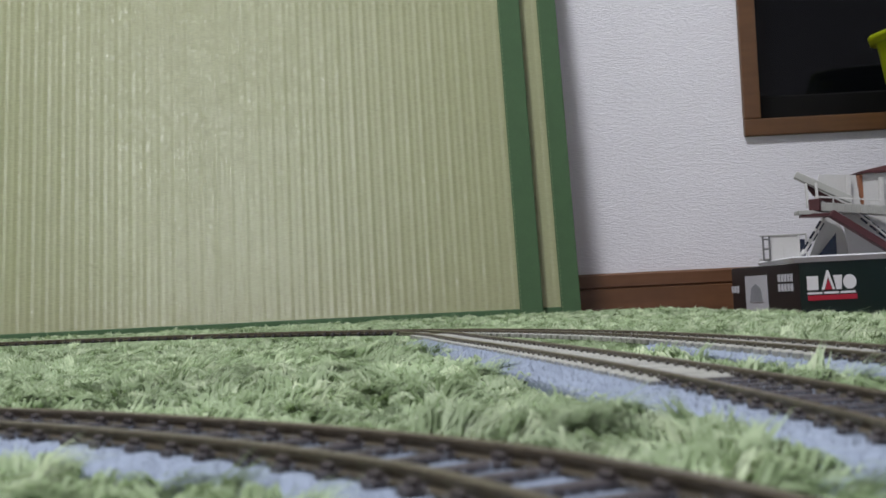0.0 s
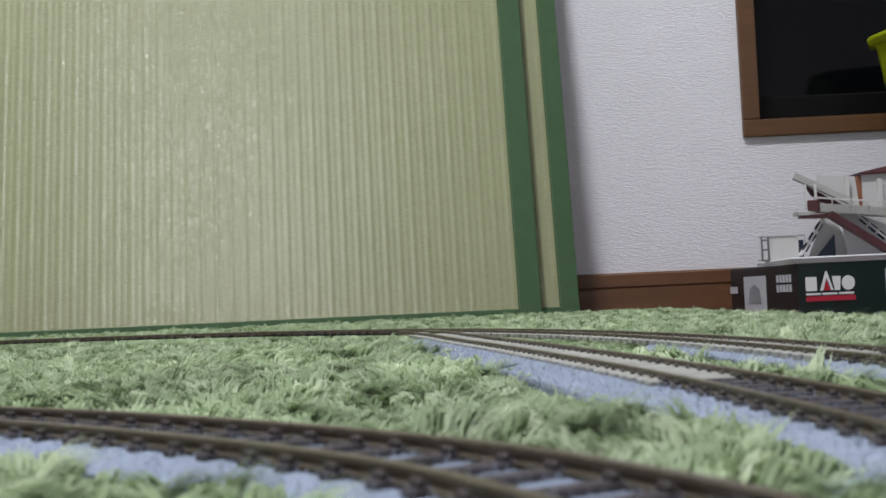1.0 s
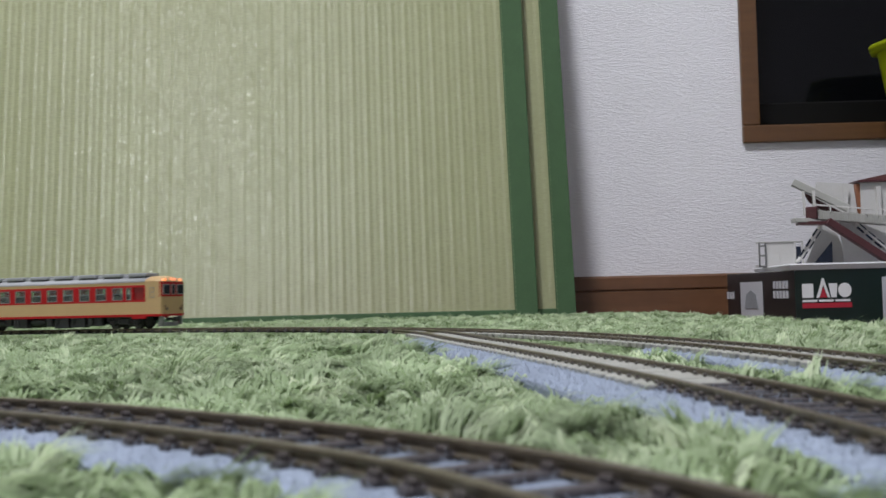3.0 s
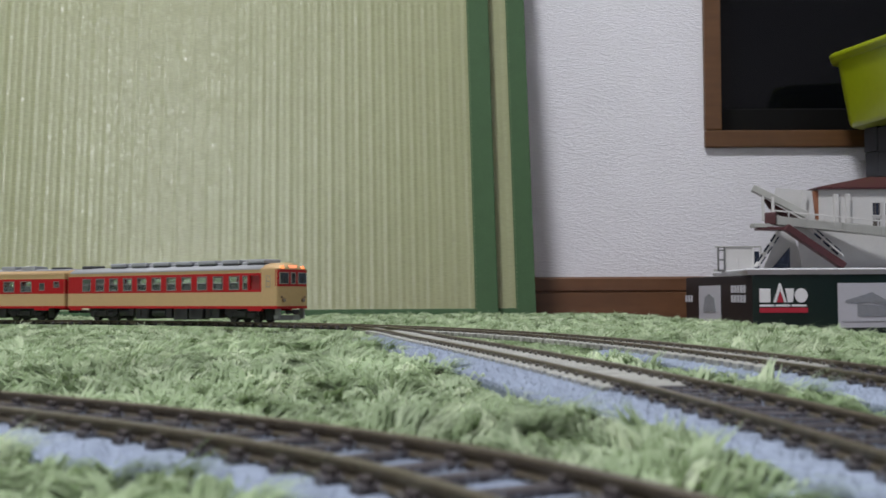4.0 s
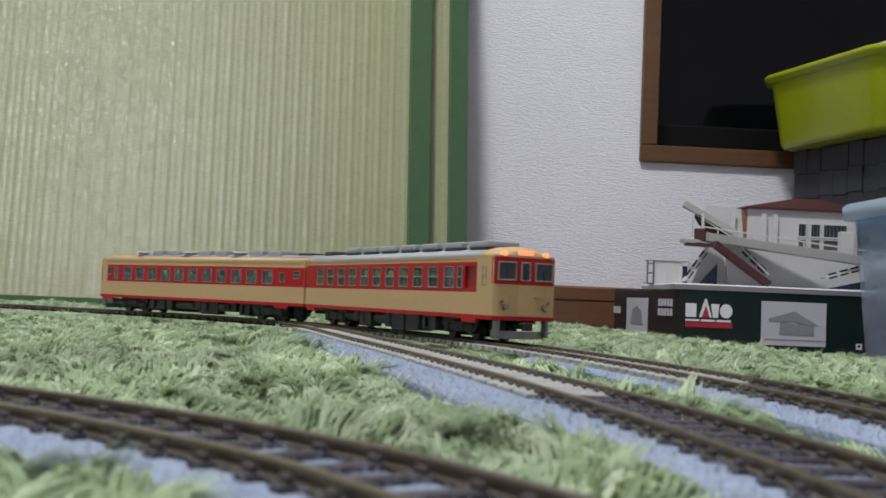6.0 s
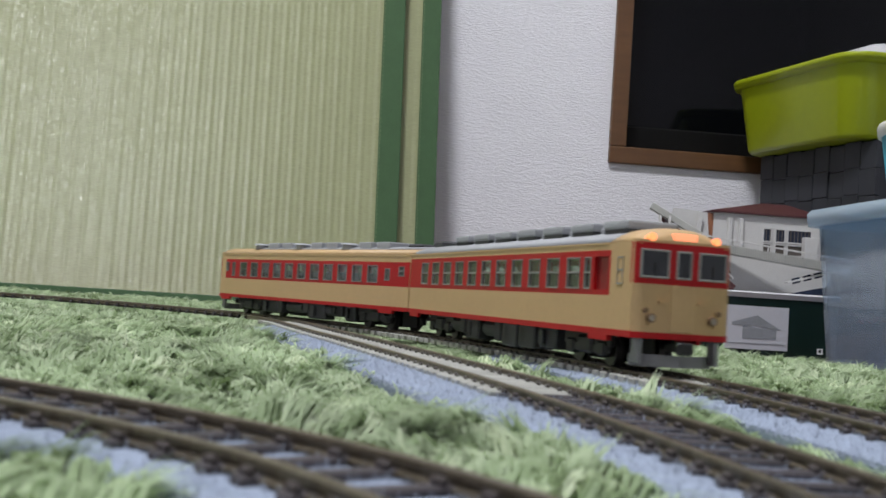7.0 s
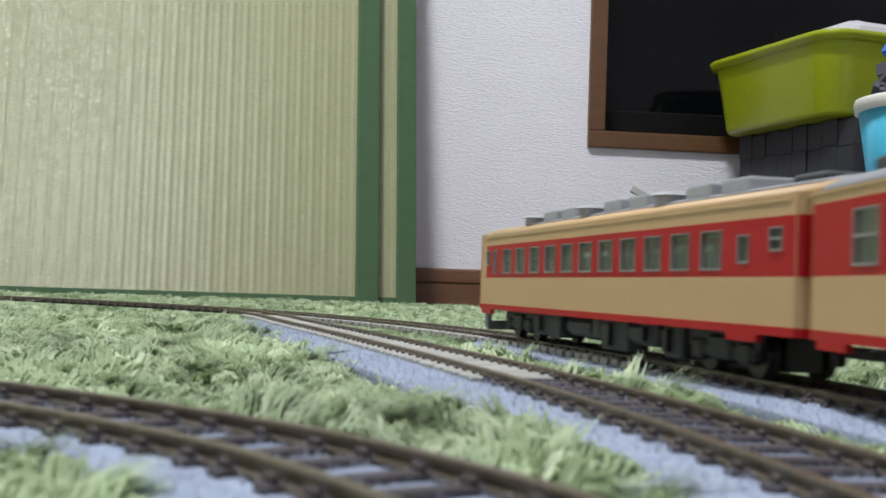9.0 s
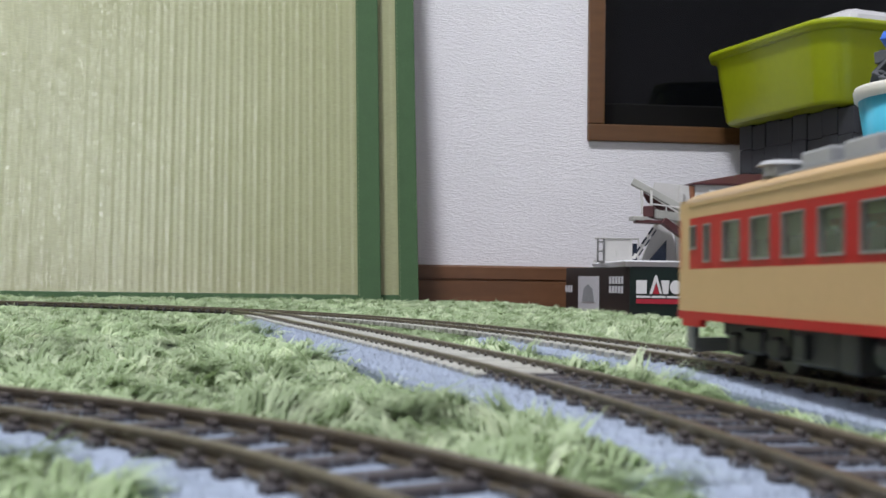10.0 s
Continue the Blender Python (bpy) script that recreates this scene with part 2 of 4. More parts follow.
# ---------------------------------------------------------------- the room
WALL_Y = 1.25
WIN_X0, WIN_X1, WIN_Z0, WIN_Z1 = 0.3012, 1.25, 0.1978, 0.95
X0, X1, Y0, ZC = -2.2, 1.9, -2.0, 2.4


def room():
    bm = BM()
    box(bm, X0, X1, Y0, WALL_Y + 0.12, -0.06, 0.0)
    tagged(mesh_object("floor", bm, M["floor"]), "grey-brown wooden floor boards", "floor", kind="structure")
    bm = BM()
    for a in ((X0, WIN_X0 + 0.012, 0, ZC), (WIN_X1 - 0.012, X1, 0, ZC), (WIN_X0 + 0.012, WIN_X1 - 0.012, 0, WIN_Z0 + 0.012), (WIN_X0 + 0.012, WIN_X1 - 0.012, WIN_Z1 - 0.012, ZC)):
        box(bm, a[0], a[1], WALL_Y, WALL_Y + 0.12, a[2], a[3])
    tagged(mesh_object("wall_north", bm, M["wallpaper"]), "white wall with woven-textured vinyl wallpaper", "wall", kind="structure")
    for name, a in (("wall_west", (X0 - 0.1, X0, Y0, WALL_Y)), ("wall_east", (X1, X1 + 0.1, Y0, WALL_Y)), ("wall_south", (X0, X1, Y0 - 0.1, Y0))):
        bm = BM()
        box(bm, *a, 0, ZC)
        tagged(mesh_object(name, bm, M["wallpaper"]), "plain white wallpapered wall", "wall", kind="structure")
    bm = BM()
    box(bm, X0, X1, Y0, WALL_Y, ZC, ZC + 0.05)
    tagged(mesh_object("ceiling", bm, M["ceiling"]), "plain off-white ceiling", "ceiling", kind="structure")
    # baseboard with a grooved top strip
    b = BM()
    prof = [(0, 0), (-0.0085, 0), (-0.0085, 0.0385), (-0.0065, 0.0395), (-0.0065, 0.0405), (-0.0085, 0.0415), (-0.0085, 0.0540), (-0.0065, 0.0562), (0, 0.0562)]
    loft(b, [[(x, WALL_Y - 0.0005 + y, z) for y, z in prof] for x in (X0, X1)])
    tagged(mesh_object("baseboard", b, M["base"]), "brown wooden baseboard with a groove below its top", "baseboard", kind="structure")
    # window: casing, sash, dark pane
    win = thing("window_1", "window with dark night glass in a brown wooden casing", "window", kind="structure")
    c = BM()
    w, d0 = 0.0190, WALL_Y - 0.006
    for k, (a, bb) in enumerate((((WIN_X0, WIN_X1), (WIN_Z0, WIN_Z0 + w)), ((WIN_X0, WIN_X1), (WIN_Z1 - w, WIN_Z1)), ((WIN_X0, WIN_X0 + w), (WIN_Z0 + w, WIN_Z1 - w)), ((WIN_X1 - w, WIN_X1), (WIN_Z0 + w, WIN_Z1 - w)))):
        c = BM()
        box(c, *a, d0, WALL_Y + 0.07, *bb, 0.0018, 2)
        part("window_frame", c, M["casing"], win)
    s = BM()
    box(s, WIN_X0 + w, WIN_X1 - w, WALL_Y + 0.030, WALL_Y + 0.055, WIN_Z0 + w, WIN_Z0 + w + 0.030, 0.002)
    part("window_sash", s, M["sash"], win, "dark lower sash rail")
    p = BM()
    box(p, WIN_X0 + w, WIN_X1 - w, WALL_Y + 0.044, WALL_Y + 0.050, WIN_Z0 + w + 0.030, WIN_Z1 - w)
    part("pane", p, M["night"], win, "dark glass pane with night outside")
    # ceiling lamp
    lamp = thing("ceiling_lamp", "round white ceiling lamp, switched on", "lamp")
    b = BM()
    cyl(b, (LAMP_AT[0], LAMP_AT[1], 2.385), (0, 0, 1), 0.16, 0.03, 48)
    part("base", b, M["ceiling"], lamp)
    b = BM()
    cyl(b, (LAMP_AT[0], LAMP_AT[1], 2.325), (0, 0, 1), 0.12, 0.09, 48, r2=0.15)
    part("shade", b, M["lampshade"], lamp, "glowing white round shade", True)


room()


def tatami(name, x_right, y_bottom, turn, lean, roll, height, width, label, hw=0.0215):
    """A thin standing mat: ribbed woven face, green cloth binding on the edges. Origin at the lower right corner of its face."""
    m = pose(x_right, y_bottom, 0.0005, 0, 0, turn) @ pose(0, 0, 0, -lean, 0, 0) @ pose(0, 0, 0, 0, roll, 0)
    t = thing(name, label, "tatami mat", m, "mats leaning on the wall")
    th, hb = 0.014, 0.0235
    # face: one rib after another, each a shallow arch
    pitch = 0.01345
    n = int((width - 2 * hw) / pitch)
    xs = []
    for i in range(n):
        for k, (u, d) in enumerate(((0.0, 0.0), (0.10, -0.00024), (0.24, -0.00034), (0.38, -0.00024), (0.48, 0.0), (0.62, -0.00015), (0.74, -0.00020), (0.88, -0.00012))):
            xs.append((-hw - (i + u) * pitch, d))
    b = BM()
    zs = [hb + (height - 2 * hb) * k / 10 for k in range(11)]
    loft(b, [[(x, -0.0006 + d, z) for x, d in xs] for z in zs], closed=False, caps=False)
    f = part("woven_face", b, M["rush"], t, "straw-green woven rush with upright ribs", True)
    b = BM()
    box(b, -width + 0.001, -0.001, 0.0006, th, 0.001, height - 0.001)
    part("core", b, M["rush"], t)
    for nm, a in (("side_binding", (-hw, 0.001, 0, height)), ("side_binding", (-width, -width + hw, 0, height)), ("bottom_binding", (-width + hw, -hw, 0, hb)), ("top_binding", (-width + hw, -hw, height - hb, height))):
        b = BM()
        box(b, a[0], a[1], -0.0016, th + 0.001, a[2], a[3], 0.0012, 2)
        part(nm, b, M["heri"], t, "green cloth binding")
    b = BM()
    for k in range(int(height / 0.0045)):
        box(b, -hw + 0.0010, -hw + 0.0016, -0.0019, -0.0012, 0.004 + k * 0.0045, 0.0065 + k * 0.0045)
    part("stitching", b, M["thread"], t)
    return t


tatami("tatami_mat", 0.0637, 1.100, 6.0, 9.5, 0.0, 0.70, 0.86, "thin rush mat with green cloth binding, leaning on the wall")
tatami("tatami_mat", 0.1024, 1.124, 6.0, 9.3, 0.0, 0.70, 0.86, "second rush mat with green binding, behind the first", 0.0188)


# ---------------------------------------------------------------- rug
RAIL = 0.0244     # heads of the straight tracks' rails above the floor
NEAR_UP = 0.0007  # the curved track lies a little higher on the pile


def spline(points, step=0.001):
    """Evenly spaced places along a smooth curve through the points (millimetres in, metres out)."""
    p = np.array(points, float) / 1000
    p = np.vstack([2 * p[0] - p[1], p, 2 * p[-1] - p[-2]])
    out = []
    for a, b, c, d in zip(p, p[1:], p[2:], p[3:]):
        for u in np.linspace(0, 1, 40, endpoint=False):
            out.append(0.5 * (2 * b + (c - a) * u + (2 * a - 5 * b + 4 * c - d) * u ** 2 + (3 * b - a - 3 * c + d) * u ** 3))
    out.append(p[-2])
    q = np.array(out)
    for _ in range(60):
        q[1:-1] = 0.25 * q[:-2] + 0.5 * q[1:-1] + 0.25 * q[2:]
    s = np.r_[0, np.cumsum(np.hypot(*np.diff(q, axis=0).T))]
    t = np.arange(0, s[-1], step)
    return np.stack([np.interp(t, s, q[:, 0]), np.interp(t, s, q[:, 1])], -1)


NEAR = spline([(-260, 205), (-200, 190), (-150, 174), (-110, 155), (-80, 141), (-58.5, 127), (-41.7, 114.6), (-26.3, 101), (-15, 90), (-6.6, 80.6), (-0.7, 73), (3.7, 65.6), (9, 55), (14, 40), (17, 20), (18, 0), (17, -30)])
MAIN = spline([(-727.1, 359.9), (-688.8, 430.0), (-638.0, 491.6), (-576.3, 542.4), (-506.1, 580.4), (-429.8, 604.1), (-350.4, 612.3), (-270.9, 604.4), (-194.6, 580.6), (-124.5, 542.5), (-63.2, 491.2), (-13.9, 428.4), (21.9, 357.0), (45.5, 280.6), (59.1, 201.8), (65.1, 122.1), (63.7, 42.1), (52.5, -37.0), (29.7, -113.6), (-4.3, -185.9), (-49.0, -252.2)])
SIDE = spline([(-124.5, 542.5), (-93, 518.5), (-63.5, 489.5), (-39, 457), (-22.5, 421), (-11.5, 380), (-5.5, 346), (0.8, 311), (9.6, 266), (17, 224), (23, 189), (27.4, 160), (30.4, 137), (33, 112), (35, 86.1), (36.2, 42.6), (35, 0), (32.1, -32.1)])
RUG = (-0.75, 0.170, -0.25, 1.0)


def to_curve(xy, curve):
    """Signed distance of places from a curve (left of its way is positive)."""
    d = np.full(len(xy), 9.0)
    best = np.zeros(len(xy), int)
    c = curve[::6]
    for i in range(0, len(xy), 4000):
        q = xy[i:i + 4000]
        dd = ((q[:, None] - c[None]) ** 2).sum(-1)
        k = dd.argmin(1)
        best[i:i + 4000] = k
        d[i:i + 4000] = np.sqrt(dd[np.arange(len(q)), k])
    k = np.clip(best, 0, len(c) - 2)
    way = c[k + 1] - c[k]
    off = xy - c[k]
    side = np.sign(way[:, 0] * off[:, 1] - way[:, 1] * off[:, 0])
    return d * side


def rug_level(y):
    """Height at which the strands part from the rug's body."""
    return 0.0170 + 0.0022 * np.clip((0.62 - y) / 0.40, 0, 1) + 0.0020 * np.clip((0.125 - y) / 0.04, 0, 1)


def rug():
    rng = np.random.default_rng(5)
    r = thing("shag_rug", "thick green shag rug with long yarn pile on the floor", "rug")
    b = BM()
    ys = [RUG[2], RUG[2] + 0.004, 0.0, 0.085, 0.125, 0.2, 0.3, 0.4, 0.5, 0.62, 0.8, RUG[3] - 0.004, RUG[3]]
    rings = []
    for k, y in enumerate(ys):
        z = float(rug_level(y)) - (0.003 if k in (0, len(ys) - 1) else 0)
        rings.append([(RUG[0], y, 0), (RUG[1], y, 0), (RUG[1], y, z - 0.003), (RUG[1] - 0.003, y, z), (RUG[0] + 0.003, y, z), (RUG[0], y, z - 0.003)])
    loft(b, rings)
    part("backing", b, M["backing"], r)
    # pile: tufts of soft filaments; finer towards the lens
    zones = ((0.030, 0.16, 4.0, 30, 0.80), (0.16, 0.36, 5.5, 26, 1.0), (0.36, 0.62, 10.0, 18, 1.35), (0.62, 1.0, 22.0, 14, 1.9))
    tufts, many, size = [], [], []
    for y0, y1, mm2, count, s in zones:
        xa, xb = -0.03 - 0.47 * y1, min(RUG[1] - 0.002, 0.03 + 0.62 * y1)
        n = int((xb - xa) * (y1 - y0) * 1e6 / mm2)
        q = np.stack([rng.uniform(xa, xb, n), rng.uniform(y0, y1, n)], -1)
        q = q[(q[:, 0] > -0.03 - 0.47 * q[:, 1]) & (q[:, 0] < 0.03 + 0.62 * q[:, 1])]
        tufts.append(q)
        many.append(np.full(len(q), count))
        size.append(np.full(len(q), s))
    q, many, size = np.concatenate(tufts), np.concatenate(many), np.concatenate(size)
    dn, dm, ds = to_curve(q, NEAR), to_curve(q, MAIN), to_curve(q, SIDE)
    edge = np.array([noise.noise(Vector((a[0] * 90, a[1] * 90, 4.0))) for a in q]) * 0.0035
    side_room = 0.0136 - 0.0070 * np.clip((q[:, 1] - 0.12) / 0.22, 0, 1)
    main_room = 0.0096 - 0.0036 * np.clip((q[:, 1] - 0.21) / 0.07, 0, 1)
    ok = ~((dn > -0.0094 + 0.5 * edge) & (dn < 0.0078)) & ~((dm > -main_room + edge) & (dm < 0.0074)) & ~((ds > -side_room + edge) & (ds < 0.0076))
    by_rail = np.minimum(np.minimum(np.abs(dn), np.abs(dm)), np.abs(ds))[ok]
    q, many, size = q[ok], many[ok], size[ok]
    m = len(q)
    lean, up = np.empty(m), np.empty(m)
    for i in range(m):
        v = Vector((q[i, 0] * 42, q[i, 1] * 30, 0.3))
        lean[i] = 0.5 + noise.noise(v) * 4.2 + noise.noise(v * 2.3 + Vector((7, 3, 1))) * 2.0
        up[i] = noise.noise(v * 1.4 + Vector((3, 9, 5)))
    lean += rng.normal(0, 0.22, m)
    tilt = np.clip(0.78 + 0.55 * up + rng.normal(0, 0.14, m), 0.30, 1.25)
    tone = np.clip(rng.normal(0.56, 0.25, m), 0.05, 1.0)
    tone[rng.random(m) < 0.08] = 0.03
    long_ = rng.uniform(0.0062, 0.0104, m) * np.where(q[:, 1] < 0.10, 0.8, 1.0) * np.clip(by_rail / 0.015, 0.6, 1.0)
    bend = rng.uniform(0.8, 2.2, m)
    who = np.repeat(np.arange(m), many)
    n = len(who)
    loose = np.clip(rng.normal(0, 1, (n, 2)), -1.9, 1.9) * (0.00095 * size[who])[:, None]
    p = q[who] + loose
    ang = lean[who] + rng.normal(0, 0.15, n)
    til = np.clip(tilt[who] + rng.normal(0, 0.09, n), 0.1, 1.42)
    ln_ = long_[who] * rng.uniform(0.8, 1.05, n)
    d = np.stack([np.cos(ang), np.sin(ang)], -1)
    tip = p + d * (np.sin(til) * ln_)[:, None]
    near_rail = np.minimum(np.minimum(np.abs(to_curve(tip, NEAR)), np.abs(to_curve(tip, MAIN))), np.abs(to_curve(tip, SIDE)))
    ln_ = np.where(near_rail < 0.0072, ln_ * 0.45, ln_)
    bnd = bend[who] + rng.normal(0, 0.2, n)
    wid = rng.uniform(0.00022, 0.00044, n) * size[who]
    base_z = rug_level(p[:, 1]) - 0.0006
    verts = np.zeros((n, 5, 3))
    for k, u in enumerate((0.0, 0.55, 1.0)):
        a = til + bnd * (u - 0.5)
        h = ln_ * u
        c = np.stack([p[:, 0] + d[:, 0] * np.sin(a) * h, p[:, 1] + d[:, 1] * np.sin(a) * h, base_z + np.cos(a) * h], -1)
        c[:, :2] -= loose * (0.55 * u)  # the strands of a lock close up towards its tip
        w = wid * (0.45, 0.55, 0.0)[k]
        across = np.stack([-d[:, 1] * w, d[:, 0] * w, np.zeros(n)], -1)
        if k == 2:
            verts[:, 4] = c
        else:
            verts[:, 2 * k] = c - across
            verts[:, 2 * k + 1] = c + across
    idx = (np.array((0, 1, 3, 2, 2, 3, 4))[None] + 5 * np.arange(n)[:, None]).reshape(-1)
    me = bpy.data.meshes.new("pile")
    me.vertices.add(n * 5)
    me.vertices.foreach_set("co", verts.reshape(-1))
    me.loops.add(len(idx))
    me.loops.foreach_set("vertex_index", idx)
    me.polygons.add(2 * n)
    me.polygons.foreach_set("loop_start", (7 * np.arange(n)[:, None] + np.array((0, 4))).reshape(-1))
    me.polygons.foreach_set("loop_total", np.tile((4, 3), n))
    me.update(calc_edges=True)
    at = me.attributes.new("yarn", "FLOAT", "POINT")
    at.data.foreach_set("value", np.repeat(np.clip(tone[who] + rng.normal(0, 0.10, n), 0, 1), 5))
    me.materials.append(M["pile"])
    ob = new("pile", me)
    ob.parent = r
    tagged(ob, "long soft yarn strands in mixed greens", kind="stuff")


rug()


def sweep(bm, curve, z, prof, k0=0, k1=None, step=4, shift=0.0):
    """Sweep a profile of (across, up) along a curve."""
    c = curve[k0:k1]
    t = np.gradient(c, axis=0)
    t /= np.linalg.norm(t, axis=1)[:, None]
    nrm = np.stack([-t[:, 1], t[:, 0]], -1)
    sel = list(range(0, len(c), step))
    if sel[-1] != len(c) - 1:
        sel.append(len(c) - 1)
    loft(bm, [[(c[i, 0] + nrm[i, 0] * (a + shift), c[i, 1] + nrm[i, 1] * (a + shift), z + h) for a, h in prof] for i in sel])


def length_at(curve, y):
    """Length along a curve, past its far crest, at which it comes down to y."""
    k = int(curve[:, 1].argmax())
    return float(k + np.abs(curve[k:, 1] - y).argmin()) / 1000


def felt(curve, k0, k1, left, right, label, up=0.0):
    rng = np.random.default_rng(11)
    b = BM()
    top = RAIL + up - 0.0015 - 0.0125
    sweep(b, curve, 0.0125, [(-right, 0), (-right, top - 0.0012), (-right * 0.6, top), (left * 0.6, top), (left, top - 0.0012), (left, 0)], k0, k1, 3)
    ob = thing("felt_strip", label, "felt strip", group="felt strips under the tracks")
    part("sheet", b, M["felt"], ob)
    # short fluff on the surface
    c = curve[k0:k1]
    t = np.gradient(c, axis=0)
    t /= np.linalg.norm(t, axis=1)[:, None]
    nr = np.stack([-t[:, 1], t[:, 0]], -1)
    n = int(len(c) * (left + right) * 1000 * 6)
    i = rng.integers(0, len(c), n)
    off = rng.uniform(-right - 0.001, left + 0.001, n)
    p = c[i] + nr[i] * off[:, None] + rng.normal(0, 0.0004, (n, 2))
    keep = np.hypot(*p.T) < 0.42
    p = p[keep]
    off = off[keep]
    n = len(p)
    z = 0.0125 + top - 0.0003 - 0.0012 * np.clip((np.maximum(off / left, -off / right) - 0.6) / 0.4, 0, 1)
    a = rng.uniform(0, 6.28, n)
    ln_ = rng.uniform(0.0006, 0.0016, n)
    w = rng.uniform(0.00005, 0.00012, n)
    tl = rng.uniform(0.5, 1.45, n)
    d = np.stack([np.cos(a), np.sin(a)], -1)
    v = np.zeros((n, 3, 3))
    v[:, 0, :2] = p - np.stack([-d[:, 1], d[:, 0]], -1) * w[:, None]
    v[:, 1, :2] = p + np.stack([-d[:, 1], d[:, 0]], -1) * w[:, None]
    v[:, 2, :2] = p + d * (np.sin(tl) * ln_)[:, None]
    v[:, 0, 2] = v[:, 1, 2] = z
    v[:, 2, 2] = z + np.cos(tl) * ln_
    me = bpy.data.meshes.new("fluff")
    me.from_pydata(v.reshape(-1, 3).tolist(), [], np.arange(3 * n).reshape(-1, 3).tolist())
    me.materials.append(M["fluff"])
    f = new("fluff", me)
    f.parent = ob
    tagged(f, "short raised fibres of the felt", kind="stuff")


felt(NEAR, 0, None, 0.008, 0.0108, "pale blue-grey fluffy felt strip under the curved track", NEAR_UP)
felt(MAIN, int(length_at(MAIN, 0.27) * 1000), None, 0.008, 0.0105, "pale blue-grey fluffy felt strip under the main track")
felt(SIDE, int(length_at(SIDE, 0.365) * 1000), None, 0.0078, 0.0150, "pale blue-grey fluffy felt strip under the siding")


# ---------------------------------------------------------------- tracks
RAIL_PROFILE = [(-0.00085, 0), (-0.00085, 0.0002), (-0.0003, 0.0004), (-0.0003, 0.0007), (-0.00048, 0.0008), (-0.00048, 0.0012), (-0.00035, 0.0013),
                (0.00035, 0.0013), (0.00048, 0.0012), (0.00048, 0.0008), (0.0003, 0.0007), (0.0003, 0.0004), (0.00085, 0.0002), (0.00085, 0)]


def tie_mesh(name, half, wide, tall, mat, chair_mat, chair, gauge=0.0048):
    b = BM()
    box(b, -half, half, -wide / 2, wide / 2, 0, tall, 0.0002)
    for g in (-gauge, gauge):
        for s in (-1, 1):
            x = g + s * (0.0009 + chair[0] / 2)
            box(b, x - chair[0] / 2, x + chair[0] / 2, -chair[1] / 2, chair[1] / 2, tall - 0.0001, tall + chair[2], 0.0002, mat=1)
    me = bpy.data.meshes.new(name)
    bmesh.ops.recalc_face_normals(b, faces=b.faces)
    b.to_mesh(me)
    b.free()
    me.materials.append(mat)
    me.materials.append(chair_mat)
    return me


TIE = tie_mesh("sleeper", 0.0067, 0.0016, 0.0012, M["tie"], M["chair"], (0.0006, 0.0014, 0.0005))
GREY_TIE = tie_mesh("grey_sleeper", 0.0078, 0.0030, 0.0013, M["grey_tie"], M["chair"], (0.0006, 0.0011, 0.0005))


def track(label, curve, k0, k1, spans, up=0.0):
    """Two rails on sleepers; spans: (from, to, spacing, mesh) along the curve in metres."""
    t = thing("model_track", label, "model track", group="toy railway tracks")
    for s in (-0.0048, 0.0048):
        b = BM()
        sweep(b, curve, RAIL + up - 0.0013, RAIL_PROFILE, k0, k1, 3, s)
        part("rail", b, M["rail"], t)
    tang = np.gradient(curve, axis=0)
    rng = random.Random(3)
    for a, e, gap, me in spans:
        k = a
        while k < e:
            i = int(k * 1000)
            if i >= len(curve) - 1:
                break
            o = new("sleeper", me)
            o.parent = t
            ang = math.atan2(tang[i, 1], tang[i, 0]) - math.pi / 2
            o.matrix_basis = Matrix.Translation((curve[i, 0], curve[i, 1], RAIL + up - 0.0021)) @ Matrix.Rotation(ang + rng.uniform(-0.02, 0.02), 4, "Z")
            k += gap
    return t


track("brown-railed toy track curving over blue felt", NEAR, 0, None, ((0.06, 0.42, 0.0056, TIE),), NEAR_UP)
m_split, m_end = length_at(MAIN, 0.435), length_at(MAIN, 0.184)
track("toy main track with brown rails, partly on grey sleepers", MAIN, 0, None, ((0.42, m_split, 0.0062, TIE), (m_split, m_end, 0.0046, GREY_TIE), (m_end, m_end + 0.20, 0.0056, TIE)))
s_split, s_end = length_at(SIDE, 0.425), length_at(SIDE, 0.146)
track("toy siding track leaving a turnout, grey then dark sleepers", SIDE, int(s_split * 1000), None, ((s_split + 0.03, s_end, 0.0046, GREY_TIE), (s_end, s_end + 0.20, 0.0056, TIE)))


